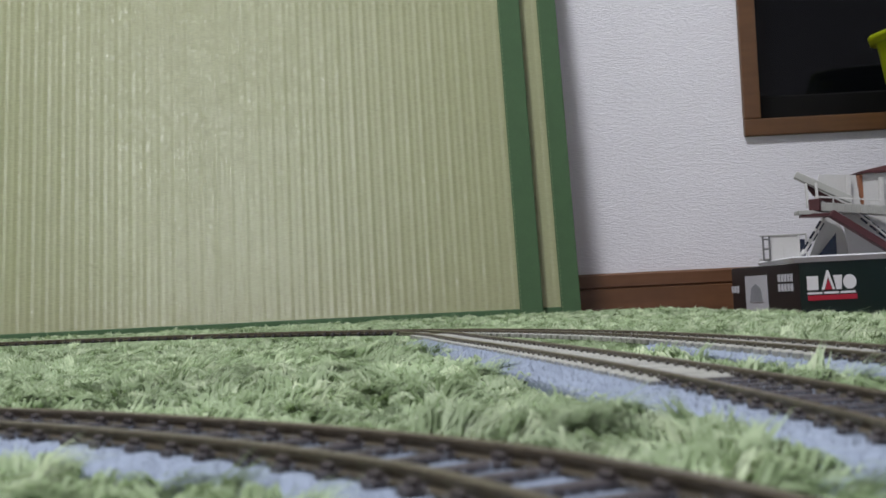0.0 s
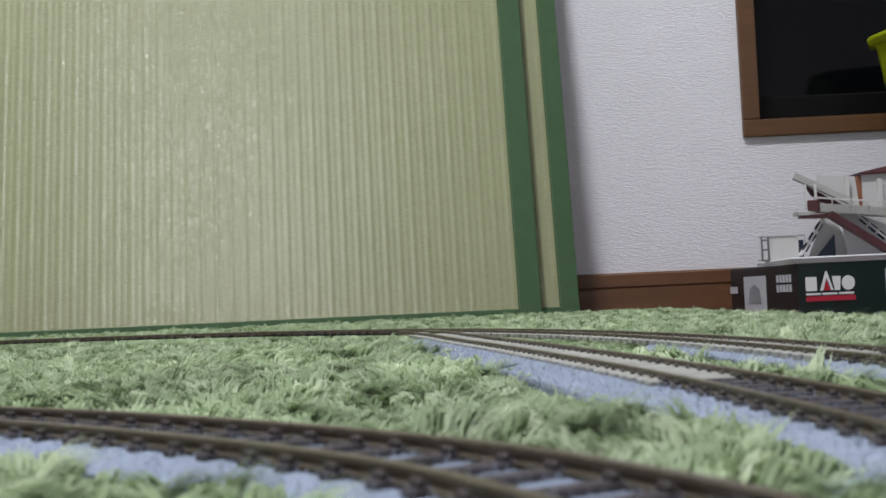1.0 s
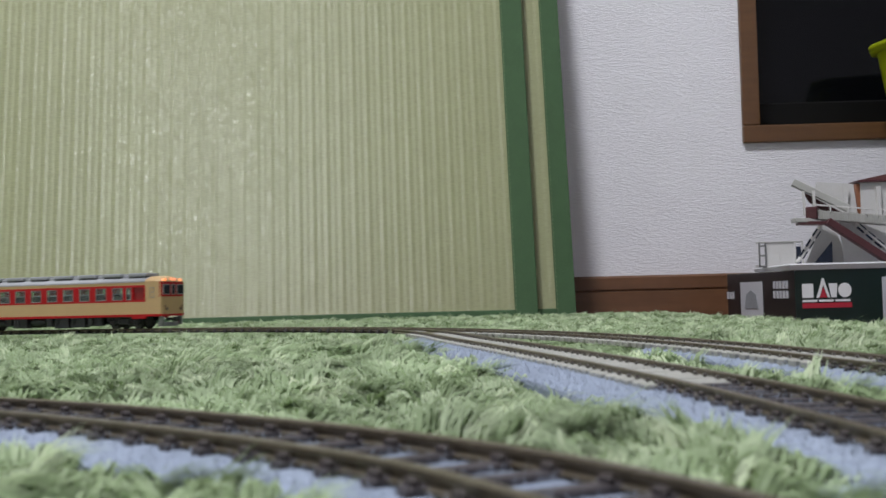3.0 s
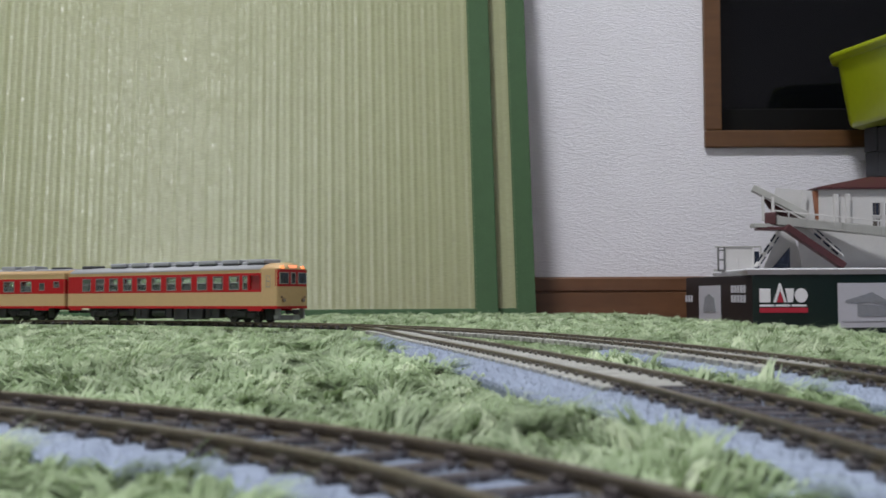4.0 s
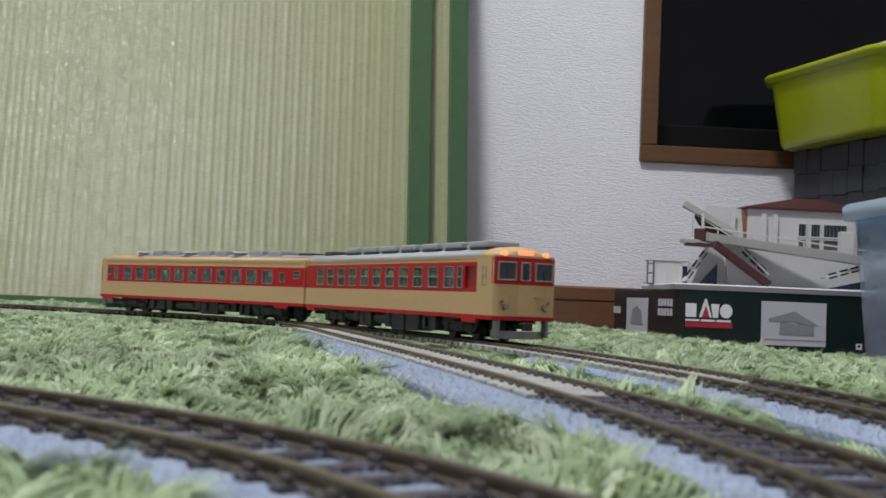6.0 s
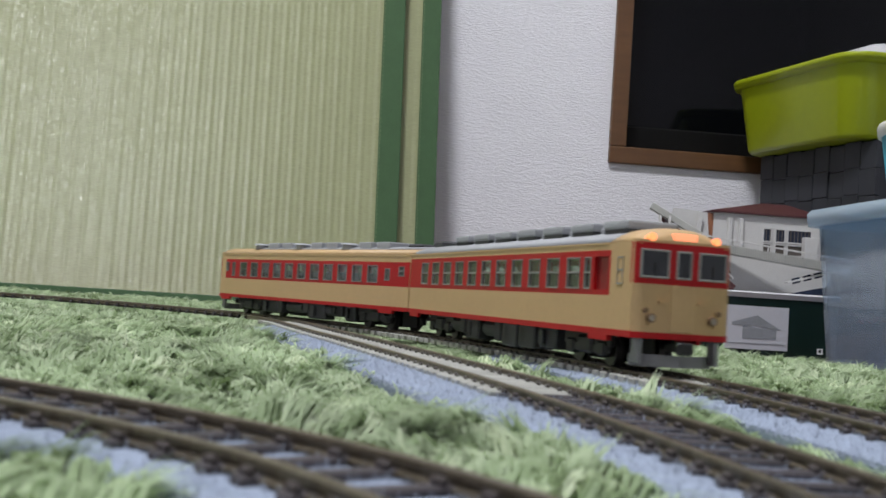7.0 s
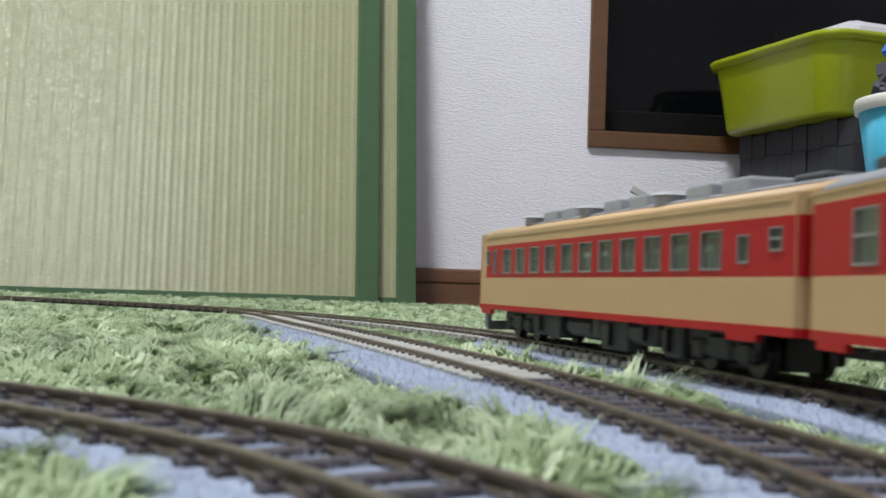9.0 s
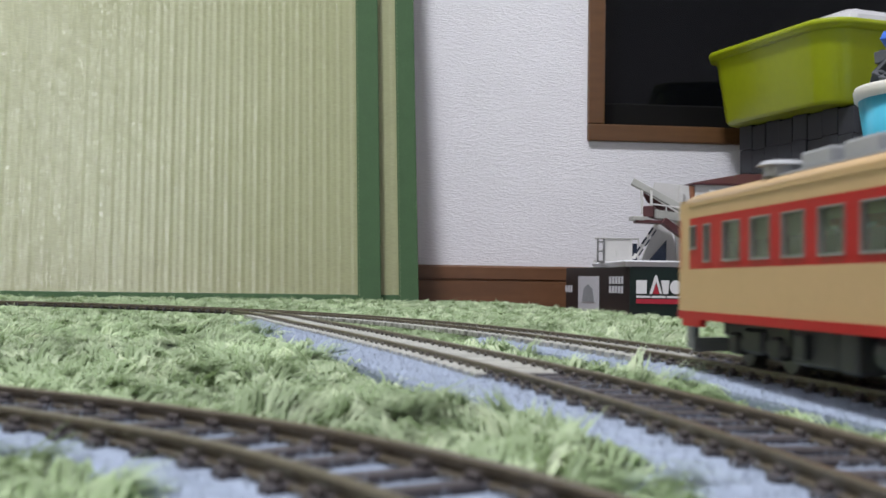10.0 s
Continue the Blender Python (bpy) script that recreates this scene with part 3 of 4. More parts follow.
# ---------------------------------------------------------------- the train
M.update(
    lamp_dark=material("brown_lamp_housing", (0.20, 0.12, 0.06), 0.5, vary=0.1, scale=200),
    cream=material("cream_train_paint", (0.53, 0.355, 0.175), 0.5, vary=0.05, scale=90, bump=0.05, bump_scale=2500),
    red=material("red_train_paint", (0.40, 0.005, 0.009), 0.45, vary=0.06, scale=90, spec=0.3),
    dark_red=material("recessed_red_door", (0.24, 0.010, 0.012), 0.45, vary=0.08, scale=90),
    roof=material("grey_train_roof", (0.33, 0.34, 0.36), 0.6, vary=0.08, scale=120, bump=0.1, bump_scale=2500),
    roof_dark=material("dark_grey_vent_and_shade", (0.045, 0.047, 0.05), 0.6),
    silver=material("silver_window_frame", (0.30, 0.30, 0.29), 0.4, metal=0.4),
    pane=glass("train_window", (0.80, 0.86, 0.81), 0.05, 0.95),
    cab_pane=material("dark_cab_window", (0.035, 0.038, 0.045), 0.08, vary=0.1, scale=60),
    under=material("grey_underfloor_plastic", (0.030, 0.032, 0.036), 0.55, vary=0.15, scale=200, rand=0.6),
    black=material("black_bogie_plastic", (0.010, 0.010, 0.011), 0.5, vary=0.2, scale=200),
    plough=material("grey_snow_plough", (0.20, 0.205, 0.215), 0.5, vary=0.1, scale=150),
    wheel=material("dark_steel_wheel", (0.05, 0.047, 0.047), 0.4, metal=0.6),
    seat=material("teal_seat_moulding", (0.022, 0.036, 0.038), 0.6, vary=0.15, scale=150),
    inner=material("pale_green_interior", (0.42, 0.46, 0.40), 0.6, vary=0.05, scale=80),
    amber=glow("amber_lit_sign", (1.0, 0.30, 0.15), 1.0),
    amber_lamp=glow("amber_head_lamp", (1.0, 0.28, 0.10), 1.2),
    lens=material("clear_lamp_lens", (0.35, 0.30, 0.25), 0.15, metal=0.3),
)
MM = Matrix.Scale(0.001, 4)
HALF, LONG = 9.5, 142.0


TALLER = 0.9
STRETCH = [13.4, 7.0]  # where the taller part of the body begins, and over what height


def mm_part(name, bm, mat, parent, label="", smooth=False):
    for v in bm.verts:
        v.co.z += TALLER * min(max((v.co.z - STRETCH[0]) / STRETCH[1], 0.0), 1.0)
    bmesh.ops.transform(bm, matrix=MM, verts=bm.verts)
    return part(name, bm, mat, parent, label, smooth)


def mm_mesh(name, bm, mats):
    bmesh.ops.transform(bm, matrix=MM, verts=bm.verts)
    bmesh.ops.recalc_face_normals(bm, faces=bm.faces)
    me = bpy.data.meshes.new(name)
    bm.to_mesh(me)
    bm.free()
    for k in mats:
        me.materials.append(k)
    return me


def ring_frame(bm, x0, x1, z0, z1, y, w, depth, bar=False):
    """An upright rectangular frame in the x-z plane, with an optional bar across its middle."""
    box(bm, x0, x1, y - 0.2 * w, y + depth + 0.2 * w, z0, z0 + 1.4 * w)
    box(bm, x0, x1, y, y + depth, z1 - w, z1)
    box(bm, x0, x0 + w, y, y + depth, z0 + w, z1 - w)
    box(bm, x1 - w, x1, y, y + depth, z0 + w, z1 - w)
    if bar:
        zm = (z0 + z1) / 2 + 0.1
        box(bm, x0 + w, x1 - w, y, y + depth, zm - 0.15, zm + 0.15)


def side_windows(plan):
    """Openings along the side as (centre from the front, width, sill, head, bar)."""
    return [(LONG / 2 - c, w, z0, z1, b) for c, w, z0, z1, b in plan]


def carriage(name, label, plan, door, cream_front, cream_rear, lead):
    """A diesel railcar in N scale. x runs to its front, z up from the rail heads; millimetres inside."""
    car = thing(name, label, "model train", group="carriages of the train")
    STRETCH[:] = (13.4, 7.0) if lead else (20.4, 1.4)
    a = LONG / 2
    wins = sorted(side_windows(plan))
    for s in (-1, 1):
        def sb(bm, x0, x1, z0, z1, y0=HALF - 0.7, y1=HALF, bevel=0.0):
            lo, hi = sorted((s * y0, s * y1))
            box(bm, x0, x1, lo, hi, z0, z1, bevel)
        b = BM()
        sb(b, -a + 0.6, a - 0.6, 7.15, 13.2)
        mm_part("lower_side", b, M["cream"], car)
        b = BM()
        sb(b, -a + 0.5, a - 0.5, 6.0, 7.15, HALF - 0.8, HALF + 0.08)
        for x in (-a + 6.5, a - 13.5):
            sb(b, x - 4.0, x + 4.0, 5.0, 6.0, HALF - 0.8, HALF + 0.08)
        mm_part("bottom_stripe", b, M["red"], car)
        # window band: sill and head strips with uprights between the openings
        f0, f1 = -a + cream_rear, a - cream_front
        b = BM()
        sb(b, f0, f1, 13.2, 14.1)
        sb(b, f0, f1, 19.5, 20.5)
        edge = f0
        for c, w, z0, z1, bar in wins:
            if c > f1:
                continue
            sb(b, edge, c - w / 2, 14.1, 19.5)
            if z0 > 14.15:
                sb(b, c - w / 2, c + w / 2, 14.1, z0)
            if z1 < 19.45:
                sb(b, c - w / 2, c + w / 2, z1, 19.5)
            edge = c + w / 2
        if door:
            d0, d1 = a - door[0] - door[1], a - door[0]
            sb(b, edge, d0, 14.1, 19.5)
            sb(b, d1, f1, 14.1, 19.5)
        else:
            sb(b, edge, f1, 14.1, 19.5)
        mm_part("window_band", b, M["red"], car)
        if door:
            b = BM()
            sb(b, d0, d1, 14.1, 19.5, HALF - 1.3, HALF - 0.75)
            sb(b, d0 + 1.4, d1 - 1.4, 15.6, 18.6, HALF - 0.76, HALF - 0.7)
            mm_part("door", b, M["dark_red"], car, "recessed dark red door")
        b = BM()
        sb(b, f1, a - 0.6, 13.2, 20.5)
        sb(b, -a + 0.6, f0, 13.2, 20.5)
        sb(b, -a + 0.6, a - 0.6, 20.5, 21.9, HALF - 0.75, HALF - 0.02)
        sb(b, f0 - 1, f1 - 1, 21.55, 21.85, HALF - 0.1, HALF + 0.12)
        mm_part("upper_side", b, M["cream"], car)
        for c, w, z0, z1, bar in wins:
            b = BM()
            lo = s * HALF - (0.45 if s > 0 else 0.12)
            ring_frame(b, c - w / 2, c + w / 2, z0, z1, lo, 0.20, 0.57, bar)
            wo = mm_part("window", b, M["silver"], car)
            b = BM()
            yy = s * (HALF - 0.35)
            box(b, c - w / 2 + 0.3, c + w / 2 - 0.3, yy - 0.06, yy + 0.06, z0 + 0.3, z1 - 0.3)
            g = mm_part("pane", b, M["pane"], wo)
            g.visible_shadow = False
    # floor, seats and inner end walls
    b = BM()
    box(b, -a + 1, a - 1, -HALF + 0.8, HALF - 0.8, 6.2, 7.6)
    mm_part("floor_pan", b, M["under"], car)
    b = BM()
    x = -a + 14
    while x < a - 20:
        for y in (-5.6, 5.6):
            box(b, x, x + 1.5, y - 2.4, y + 2.4, 7.6, 17.0, 0.3)
            box(b, x + 1.5, x + 4.0, y - 2.4, y + 2.4, 7.6, 11.4, 0.3)
        x += 5.1
    mm_part("seat_row", b, M["seat"], car, "teal moulded seats")
    for x in (-a + 11, a - 19):
        b = BM()
        box(b, x, x + 0.8, -HALF + 0.8, HALF - 0.8, 7.6, 21.6)
        mm_part("partition", b, M["inner"], car)
    # roof shell
    def arc(edge, z_edge, crest, n=9, k=2.4):
        out = []
        for i in range(n + 1):
            u = -1 + 2 * i / n
            out.append((edge * math.copysign(abs(u), u), z_edge + (crest - z_edge) * (1 - abs(u) ** k)))
        return out
    if lead:
        prof = [(y, z) for y, z in arc(HALF - 0.1, 21.9, 24.7)] + [(HALF - 1.2, 21.6), (-HALF + 1.2, 21.6)]
        b = BM()
        loft(b, [[(x, y, z) for y, z in prof] for x in (-a + 0.5, a - 10.5)])
        mm_part("roof", b, M["roof"], car, "grey roof", True)
        b = BM()
        rings = []
        for u, shrink, drop in ((a - 10.6, 1.0, 0.0), (a - 5.0, 1.0, 0.0), (a - 2.2, 0.99, 0.25), (a - 0.8, 0.96, 0.9), (a - 0.1, 0.93, 1.7)):
            rings.append([(u, y * shrink, max(21.7, z - drop)) for y, z in arc(HALF, 21.85, 24.95)] + [(u, HALF - 1.2, 21.5), (u, -HALF + 1.2, 21.5)])
        loft(b, rings)
        mm_part("cab_roof", b, M["cream"], car, "cream cab roof", True)
    else:
        prof = [(y, z) for y, z in arc(HALF - 0.02, 21.9, 24.3, 9, 3.2)] + [(HALF - 1.2, 21.6), (-HALF + 1.2, 21.6)]
        b = BM()
        loft(b, [[(x, y, z) for y, z in prof] for x in (-a + 0.5, a - 0.5)])
        mm_part("roof", b, M["cream"], car, "cream roof shoulders", True)
        b = BM()
        prof = [(y, z + 0.35) for y, z in arc(HALF - 3.4, 23.6, 24.5)] + [(HALF - 3.8, 23.4), (-HALF + 3.8, 23.4)]
        loft(b, [[(x, y, z) for y, z in prof] for x in (-a + 24, a - 0.6)])
        mm_part("roof_top", b, M["roof"], car, "grey roof centre", True)
    # roof units
    if lead:
        for i in range(7):
            x = a - 17.5 - i * 15.3
            b = BM()
            box(b, x - 5.4, x + 5.4, -5.2, 5.2, 24.9, 26.6, 0.5, 2)
            unit = mm_part("cooling_unit", b, M["roof"], car)
            # dark block stands in for the shadow in the gap below the cooler
            b = BM()
            box(b, x - 5.0, x + 5.0, -4.9, 4.9, 23.2, 24.9)
            mm_part("cooler_base", b, M["roof_dark"], unit, "dark block for the shadow gap under the cooler")
            if i < 6:
                b = BM()
                box(b, x - 10.0, x - 5.3, -3.6, 3.6, 24.0, 25.7, 0.4)
                mm_part("duct", b, M["roof"], car)
        b = BM()
        box(b, -a + 4, -a + 12, -4, 4, 24.2, 25.9, 0.4)
        mm_part("vent", b, M["roof_dark"], car, "dark roof vent")
    else:
        for i in range(9):
            x = a - 24 - i * 11.4
            big = i in (2, 5, 8)
            b = BM()
            if big:
                cyl(b, (x, -4.6, 24.7), (0, 0, 1), 2.4, 1.6, 14, 2.2)
                cyl(b, (x, -4.6, 25.6), (0, 0, 1), 3.2, 0.6, 14, 2.4)
            else:
                box(b, x - 4.0, x + 4.0, -5.4, 5.4, 23.9, 26.2, 0.4, 2)
            mm_part("ventilator" if big else "roof_box", b, M["roof"], car)
        b = BM()
        box(b, a - 12, a - 4, -3.6, 3.6, 24.5, 25.6, 0.4)
        mm_part("vent", b, M["roof_dark"], car, "dark roof vent")
    # ends: sign = +1 front, -1 rear
    for sg in (1, -1):
        cab = lead == (sg == 1)
        def fb(bm, x0, x1, y0, y1, z0, z1, bevel=0.0, seg=1, mat=0):
            lo, hi = sorted((sg * x0, sg * x1))
            box(bm, lo, hi, y0, y1, z0, z1, bevel, seg, mat=mat)
        b = BM()
        def wrap(z0, z1, grow=0.0, inset=0.0):
            """A rounded end wall seen from above."""
            ring = []
            for i in range(13):
                ph = -math.pi / 2 + math.pi * i / 12
                y = math.copysign(abs(math.sin(ph)) ** 0.28, math.sin(ph)) * (HALF + grow)
                x = a - 1.5 + abs(math.cos(ph)) ** 0.5 * (1.5 + grow)
                ring.append((sg * (x - inset), y))
            back = [(sg * (a - 2.2), HALF - 1.0), (sg * (a - 2.2), -HALF + 1.0)]
            pts = ring + back
            return [[(x, y, z) for x, y in pts] for z in (z0, z1)]
        z_low, z_high = (15.3, 21.9) if cab and lead else (13.2, 20.5)
        loft(b, wrap(7.1, z_low))
        loft(b, wrap(z_high, 22.4))
        mm_part("end_wall", b, M["cream"], car)
        b = BM()
        loft(b, wrap(z_low, z_high, 0.05))
        loft(b, wrap(6.0, 7.1, 0.1))
        mm_part("end_band", b, M["red"], car)
        if cab:
            for y0, y1 in ((-8.5, -2.9), (-1.5, 1.5), (2.9, 8.5)):
                b = BM()
                x = sg * (a + 0.06)
                lo, hi = sorted((x - sg * 0.3, x + sg * 0.30))
                zl, zh = z_low + 0.9, z_high - 1.2
                for q in ((y0, y1, zl, zl + 0.35), (y0, y1, zh - 0.35, zh), (y0, y0 + 0.35, zl + 0.35, zh - 0.35), (y1 - 0.35, y1, zl + 0.35, zh - 0.35)):
                    box(b, lo, hi, *q, 0.08)
                wo = mm_part("front_window", b, M["silver"], car)
                b = BM()
                lo, hi = sorted((x, x + sg * 0.12))
                box(b, lo, hi, y0 + 0.3, y1 - 0.3, zl + 0.3, zh - 0.3)
                mm_part("pane", b, M["cab_pane"], wo)
                b = BM()
                lo, hi = sorted((x + sg * 0.14, x + sg * 0.34))
                bar_y = (y0 + y1) / 2
                box(b, lo, hi, bar_y - 0.12, bar_y + 0.12, zl + 0.2, zl + 2.4)
                mm_part("wiper", b, M["black"], wo)
            b = BM()
            fb(b, a - 0.2, a + 0.16, -2.3, 2.3, 7.3, z_low - 0.05, 0.1)
            mm_part("gangway_door", b, M["cream"], car)
            b = BM()
            fb(b, a - 1.2, a - 0.02, -2.4, 2.4, 22.5, 23.75, 0.2, 2)
            mm_part("destination_sign", b, M["amber"] if sg == 1 else M["lens"], car, "lit orange destination sign" if sg == 1 else "")
            for y in (-6.4, 6.4):
                b = BM()
                cyl(b, (sg * (a - 0.75), y, 22.7), (sg, 0, 0.25), 0.75, 1.5, 14)
                mm_part("head_lamp", b, M["amber_lamp"] if sg == 1 else M["lens"], car, "glowing amber head lamp" if sg == 1 else "")
                b = BM()
                cyl(b, (sg * (a + 0.2), y * 0.95, 9.6), (1, 0, 0), 0.85, 0.9, 12)
                cyl(b, (sg * (a + 0.15), y * 1.12, 10.9), (1, 0, 0), 0.5, 0.6, 10)
                mm_part("tail_lamp", b, M["lamp_dark"], car)
                b = BM()
                cyl(b, (sg * (a + 0.72), y * 0.95, 9.6), (1, 0, 0), 0.55, 0.2, 12)
                mm_part("lamp_glass", b, M["lens"], car)
                b = BM()
                fb(b, a, a + 0.7, y * 0.6 - 1.0, y * 0.6 + 1.0, 12.3, 12.55)
                fb(b, a, a + 0.6, y - 0.2, y + 0.2, 8.4, 8.8)
                mm_part("hand_rail", b, M["cream"], car)
            # snow plough
            b = BM()
            for y in (-7.6, 7.6):
                fb(b, a - 3.0, a - 0.3, y - 0.5, y + 0.5, 1.6, 6.0, 0.2)
            rings = []
            for yv, xo in ((-8.1, -2.8), (-5, -0.8), (0, 0.2), (5, -0.8), (8.1, -2.8)):
                rings.append([(sg * (a + xo), yv, 1.1), (sg * (a + xo - 0.7), yv, 1.1), (sg * (a + xo - 0.9), yv, 3.2), (sg * (a + xo - 0.2), yv, 3.2)])
            loft(b, rings)
            mm_part("snow_plough", b, M["plough"], car, "grey snow plough")
            b = BM()
            fb(b, a - 4, a + 1.6, -1.0, 1.0, 3.8, 5.2, 0.3)
            fb(b, a + 1.0, a + 2.4, -1.5, 1.5, 3.4, 5.6, 0.3)
            mm_part("coupler", b, M["black"], car)
        else:
            b = BM()
            fb(b, a - 0.4, a + 1.7, -2.6, 2.6, 7.0, 19.6, 0.3)
            mm_part("gangway", b, M["roof_dark"], car, "dark grey gangway bellows")
            b = BM()
            fb(b, a - 4, a + 1.9, -0.8, 0.8, 3.6, 5.0, 0.3)
            mm_part("coupler", b, M["black"], car)
    # bogies with wheels
    for x in (-a + 24, a - 24):
        b = BM()
        for y in (-6.3, 6.3):
            box(b, x - 9.5, x + 9.5, y - 0.6, y + 0.6, 2.1, 4.2, 0.4)
            for dx in (-7.0, 7.0):
                box(b, x + dx - 1.7, x + dx + 1.7, y - 1.0, y + 1.0, 1.7, 4.6, 0.4)
            box(b, x - 3.2, x + 3.2, y - 1.1, y + 1.1, 2.0, 5.4, 0.5)
            box(b, x - 10.5, x + 10.5, y - 0.4, y + 0.4, 3.6, 6.2)
        box(b, x - 3.5, x + 3.5, -6, 6, 3.0, 6.2)
        box(b, x - 10.0, x + 10.0, -2.6, 2.6, 1.0, 6.2)
        bo = mm_part("bogie", b, M["black"], car)
        for dx in (-7.0, 7.0):
            b = BM()
            for y in (-4.4, 4.4):
                cyl(b, (x + dx, y, 2.8), (0, 1, 0), 2.8, 1.3, 20)
                cyl(b, (x + dx, y * 0.87, 2.8), (0, 1, 0), 3.25, 0.5, 20)
            cyl(b, (x + dx, 0, 2.8), (0, 1, 0), 0.7, 9, 8)
            mm_part("wheelset", b, M["wheel"], bo, "dark steel wheel pair")
    # equipment under the floor
    rng = random.Random(4 if lead else 9)
    x = -a + 37
    while x < a - 40:
        w = rng.choice((4.0, 6.5, 9.0, 12.0))
        for s in (-1, 1):
            b = BM()
            zb = rng.choice((0.9, 1.2, 1.7, 2.4))
            if rng.random() < 0.22:
                cyl(b, (x + w / 2, s * 5.9, 4.2), (1, 0, 0), 1.9, w, 14)
            else:
                lo, hi = sorted((s * 3.6, s * rng.choice((7.6, 8.1, 8.5))))
                box(b, x, x + w, lo, hi, zb, 6.25, 0.35)
                if w > 6:
                    yy = s * 8.5
                    box(b, x + w * 0.2, x + w * 0.45, min(yy, yy - s * 0.8), max(yy, yy - s * 0.8), zb + 0.8, 5.4, 0.15)
            mm_part("equipment_box", b, M["under"], car)
        x += w + rng.choice((0.6, 1.2, 2.2))
    b = BM()
    box(b, -a + 34, a - 34, -3.4, 3.4, 3.6, 6.3)
    mm_part("underframe", b, M["black"], car)
    return car


W = 6.3
lead_plan = [(5.6, 2.3, 15.0, 19.4, True), (19.4, 3.0, 14.1, 19.5, True)] + [(26.0 + 10.1 * i, W, 14.1, 19.5, True) for i in range(11)]
rear_plan = [(5.2, 3.2, 16.3, 19.3, True), (13.4, 3.0, 14.9, 18.6, False)] + [(22.4 + 9.75 * i, W, 14.1, 19.5, False) for i in range(11)] + [(129.2, 2.8, 14.1, 19.5, False), (135.0, 2.8, 16.0, 19.5, False)]
lead_car = carriage("railcar", "cream and red toy diesel railcar with lit orange sign", lead_plan, (10.6, 6.0), 9.6, 0.7, True)
rear_car = carriage("railcar", "cream and red toy railcar coupled behind the leading one", rear_plan, None, 0.7, 5.4, False)


# ---------------------------------------------------------------- things by the wall
M.update(
    carton=material("dark_green_printed_card", (0.005, 0.015, 0.011), 0.3, vary=0.1, scale=30),
    flap=material("grey_card_flap", (0.30, 0.29, 0.29), 0.6, vary=0.08, scale=60),
    carton_side=material("brown_black_printed_card", (0.022, 0.017, 0.017), 0.35, vary=0.1, scale=30),
    print_white=material("white_print", (0.75, 0.75, 0.76), 0.4, vary=0.03),
    print_grey=material("pale_grey_label", (0.48, 0.48, 0.52), 0.45, vary=0.04, scale=50),
    print_mid=material("grey_line_drawing", (0.24, 0.25, 0.27), 0.5),
    print_red=material("red_print", (0.42, 0.02, 0.04), 0.4, vary=0.03),
    tray=material("white_tray_plastic", (0.62, 0.62, 0.65), 0.35, vary=0.05, scale=40),
    model_white=material("pale_grey_model_plastic", (0.60, 0.59, 0.58), 0.5, vary=0.06, scale=60),
    model_grey=material("grey_model_plastic", (0.40, 0.40, 0.38), 0.55, vary=0.08, scale=80),
    post_grey=material("dark_grey_model_post", (0.16, 0.16, 0.165), 0.5, vary=0.08, scale=80),
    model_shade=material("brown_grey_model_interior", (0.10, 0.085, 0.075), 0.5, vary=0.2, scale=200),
    model_maroon=material("maroon_model_plastic", (0.068, 0.019, 0.022), 0.5, vary=0.1, scale=80),
    model_brick=material("brown_model_end", (0.30, 0.12, 0.06), 0.6, vary=0.1, scale=80),
    model_glass=material("blue_dark_window_and_shade", (0.025, 0.032, 0.055), 0.15, vary=0.3, scale=300),
    lime=material("lime_plastic", (0.32, 0.38, 0.008), 0.28, vary=0.06, scale=14, spec=0.5),
    block=material("dark_slate_block", (0.020, 0.022, 0.028), 0.5, vary=0.2, scale=60, rand=0.2),
    cyan=material("cyan_plastic", (0.06, 0.42, 0.60), 0.3, vary=0.05, scale=25),
    rim=material("cream_white_rim", (0.72, 0.70, 0.64), 0.4, vary=0.04, scale=60),
    blue_bit=material("bright_blue_plastic", (0.02, 0.12, 0.55), 0.3),
    grey_bit=material("dark_grey_plastic", (0.075, 0.08, 0.09), 0.45, vary=0.2, scale=100, rand=0.4),
    clear_blue=glass("translucent_blue_box", (0.78, 0.87, 0.96), 0.12, 0.84),
    lid_blue=glass("translucent_blue_lid", (0.72, 0.86, 0.97), 0.2, 0.55),
)


def bar(bm, p, q, w, h, up=(0, 0, 1), mat=0):
    """A straight beam from p to q, w across and h high."""
    p, q = Vector(p), Vector(q)
    d = q - p
    x = d.normalized()
    y = Vector(up).cross(x).normalized()
    z = x.cross(y)
    m = Matrix(((x.x, y.x, z.x, 0), (x.y, y.y, z.y, 0), (x.z, y.z, z.z, 0), (0, 0, 0, 1)))
    return box(bm, 0, d.length, -w / 2, w / 2, -h / 2, h / 2, min(w, h) * 0.08, m=Matrix.Translation(p) @ m, mat=mat)


def slab(bm, pts, thick, normal):
    """A flat plate from its outline."""
    n = Vector(normal).normalized() * thick
    loft(bm, [[Vector(p) for p in pts], [Vector(p) + n for p in pts]])


def kit_box():
    """Printed card box of a model kit with a white tray in its open top."""
    w, d, h = 0.178, 0.140, 0.0530
    t = thing("model_kit_box", "dark green printed card box of a model kit, on the floor", "box", pose(0.2775, 0.984, 0.0, 0, 0, 0))
    back = -0.026    # the left side runs a little inwards
    b = BM()
    loft(b, [[(0, 0, z), (w, 0, z), (w, d, z), (back, d, z)] for z in (0.0004, h)])
    f = part("carton", b, M["carton"], t)
    b = BM()
    slab(b, [(-0.0006, 0.001, 0.001), (back - 0.0006, d - 0.001, 0.001), (back - 0.0006, d - 0.001, h - 0.0005), (-0.0006, 0.001, h - 0.0005)], 0.0005, (1, 0, 0))
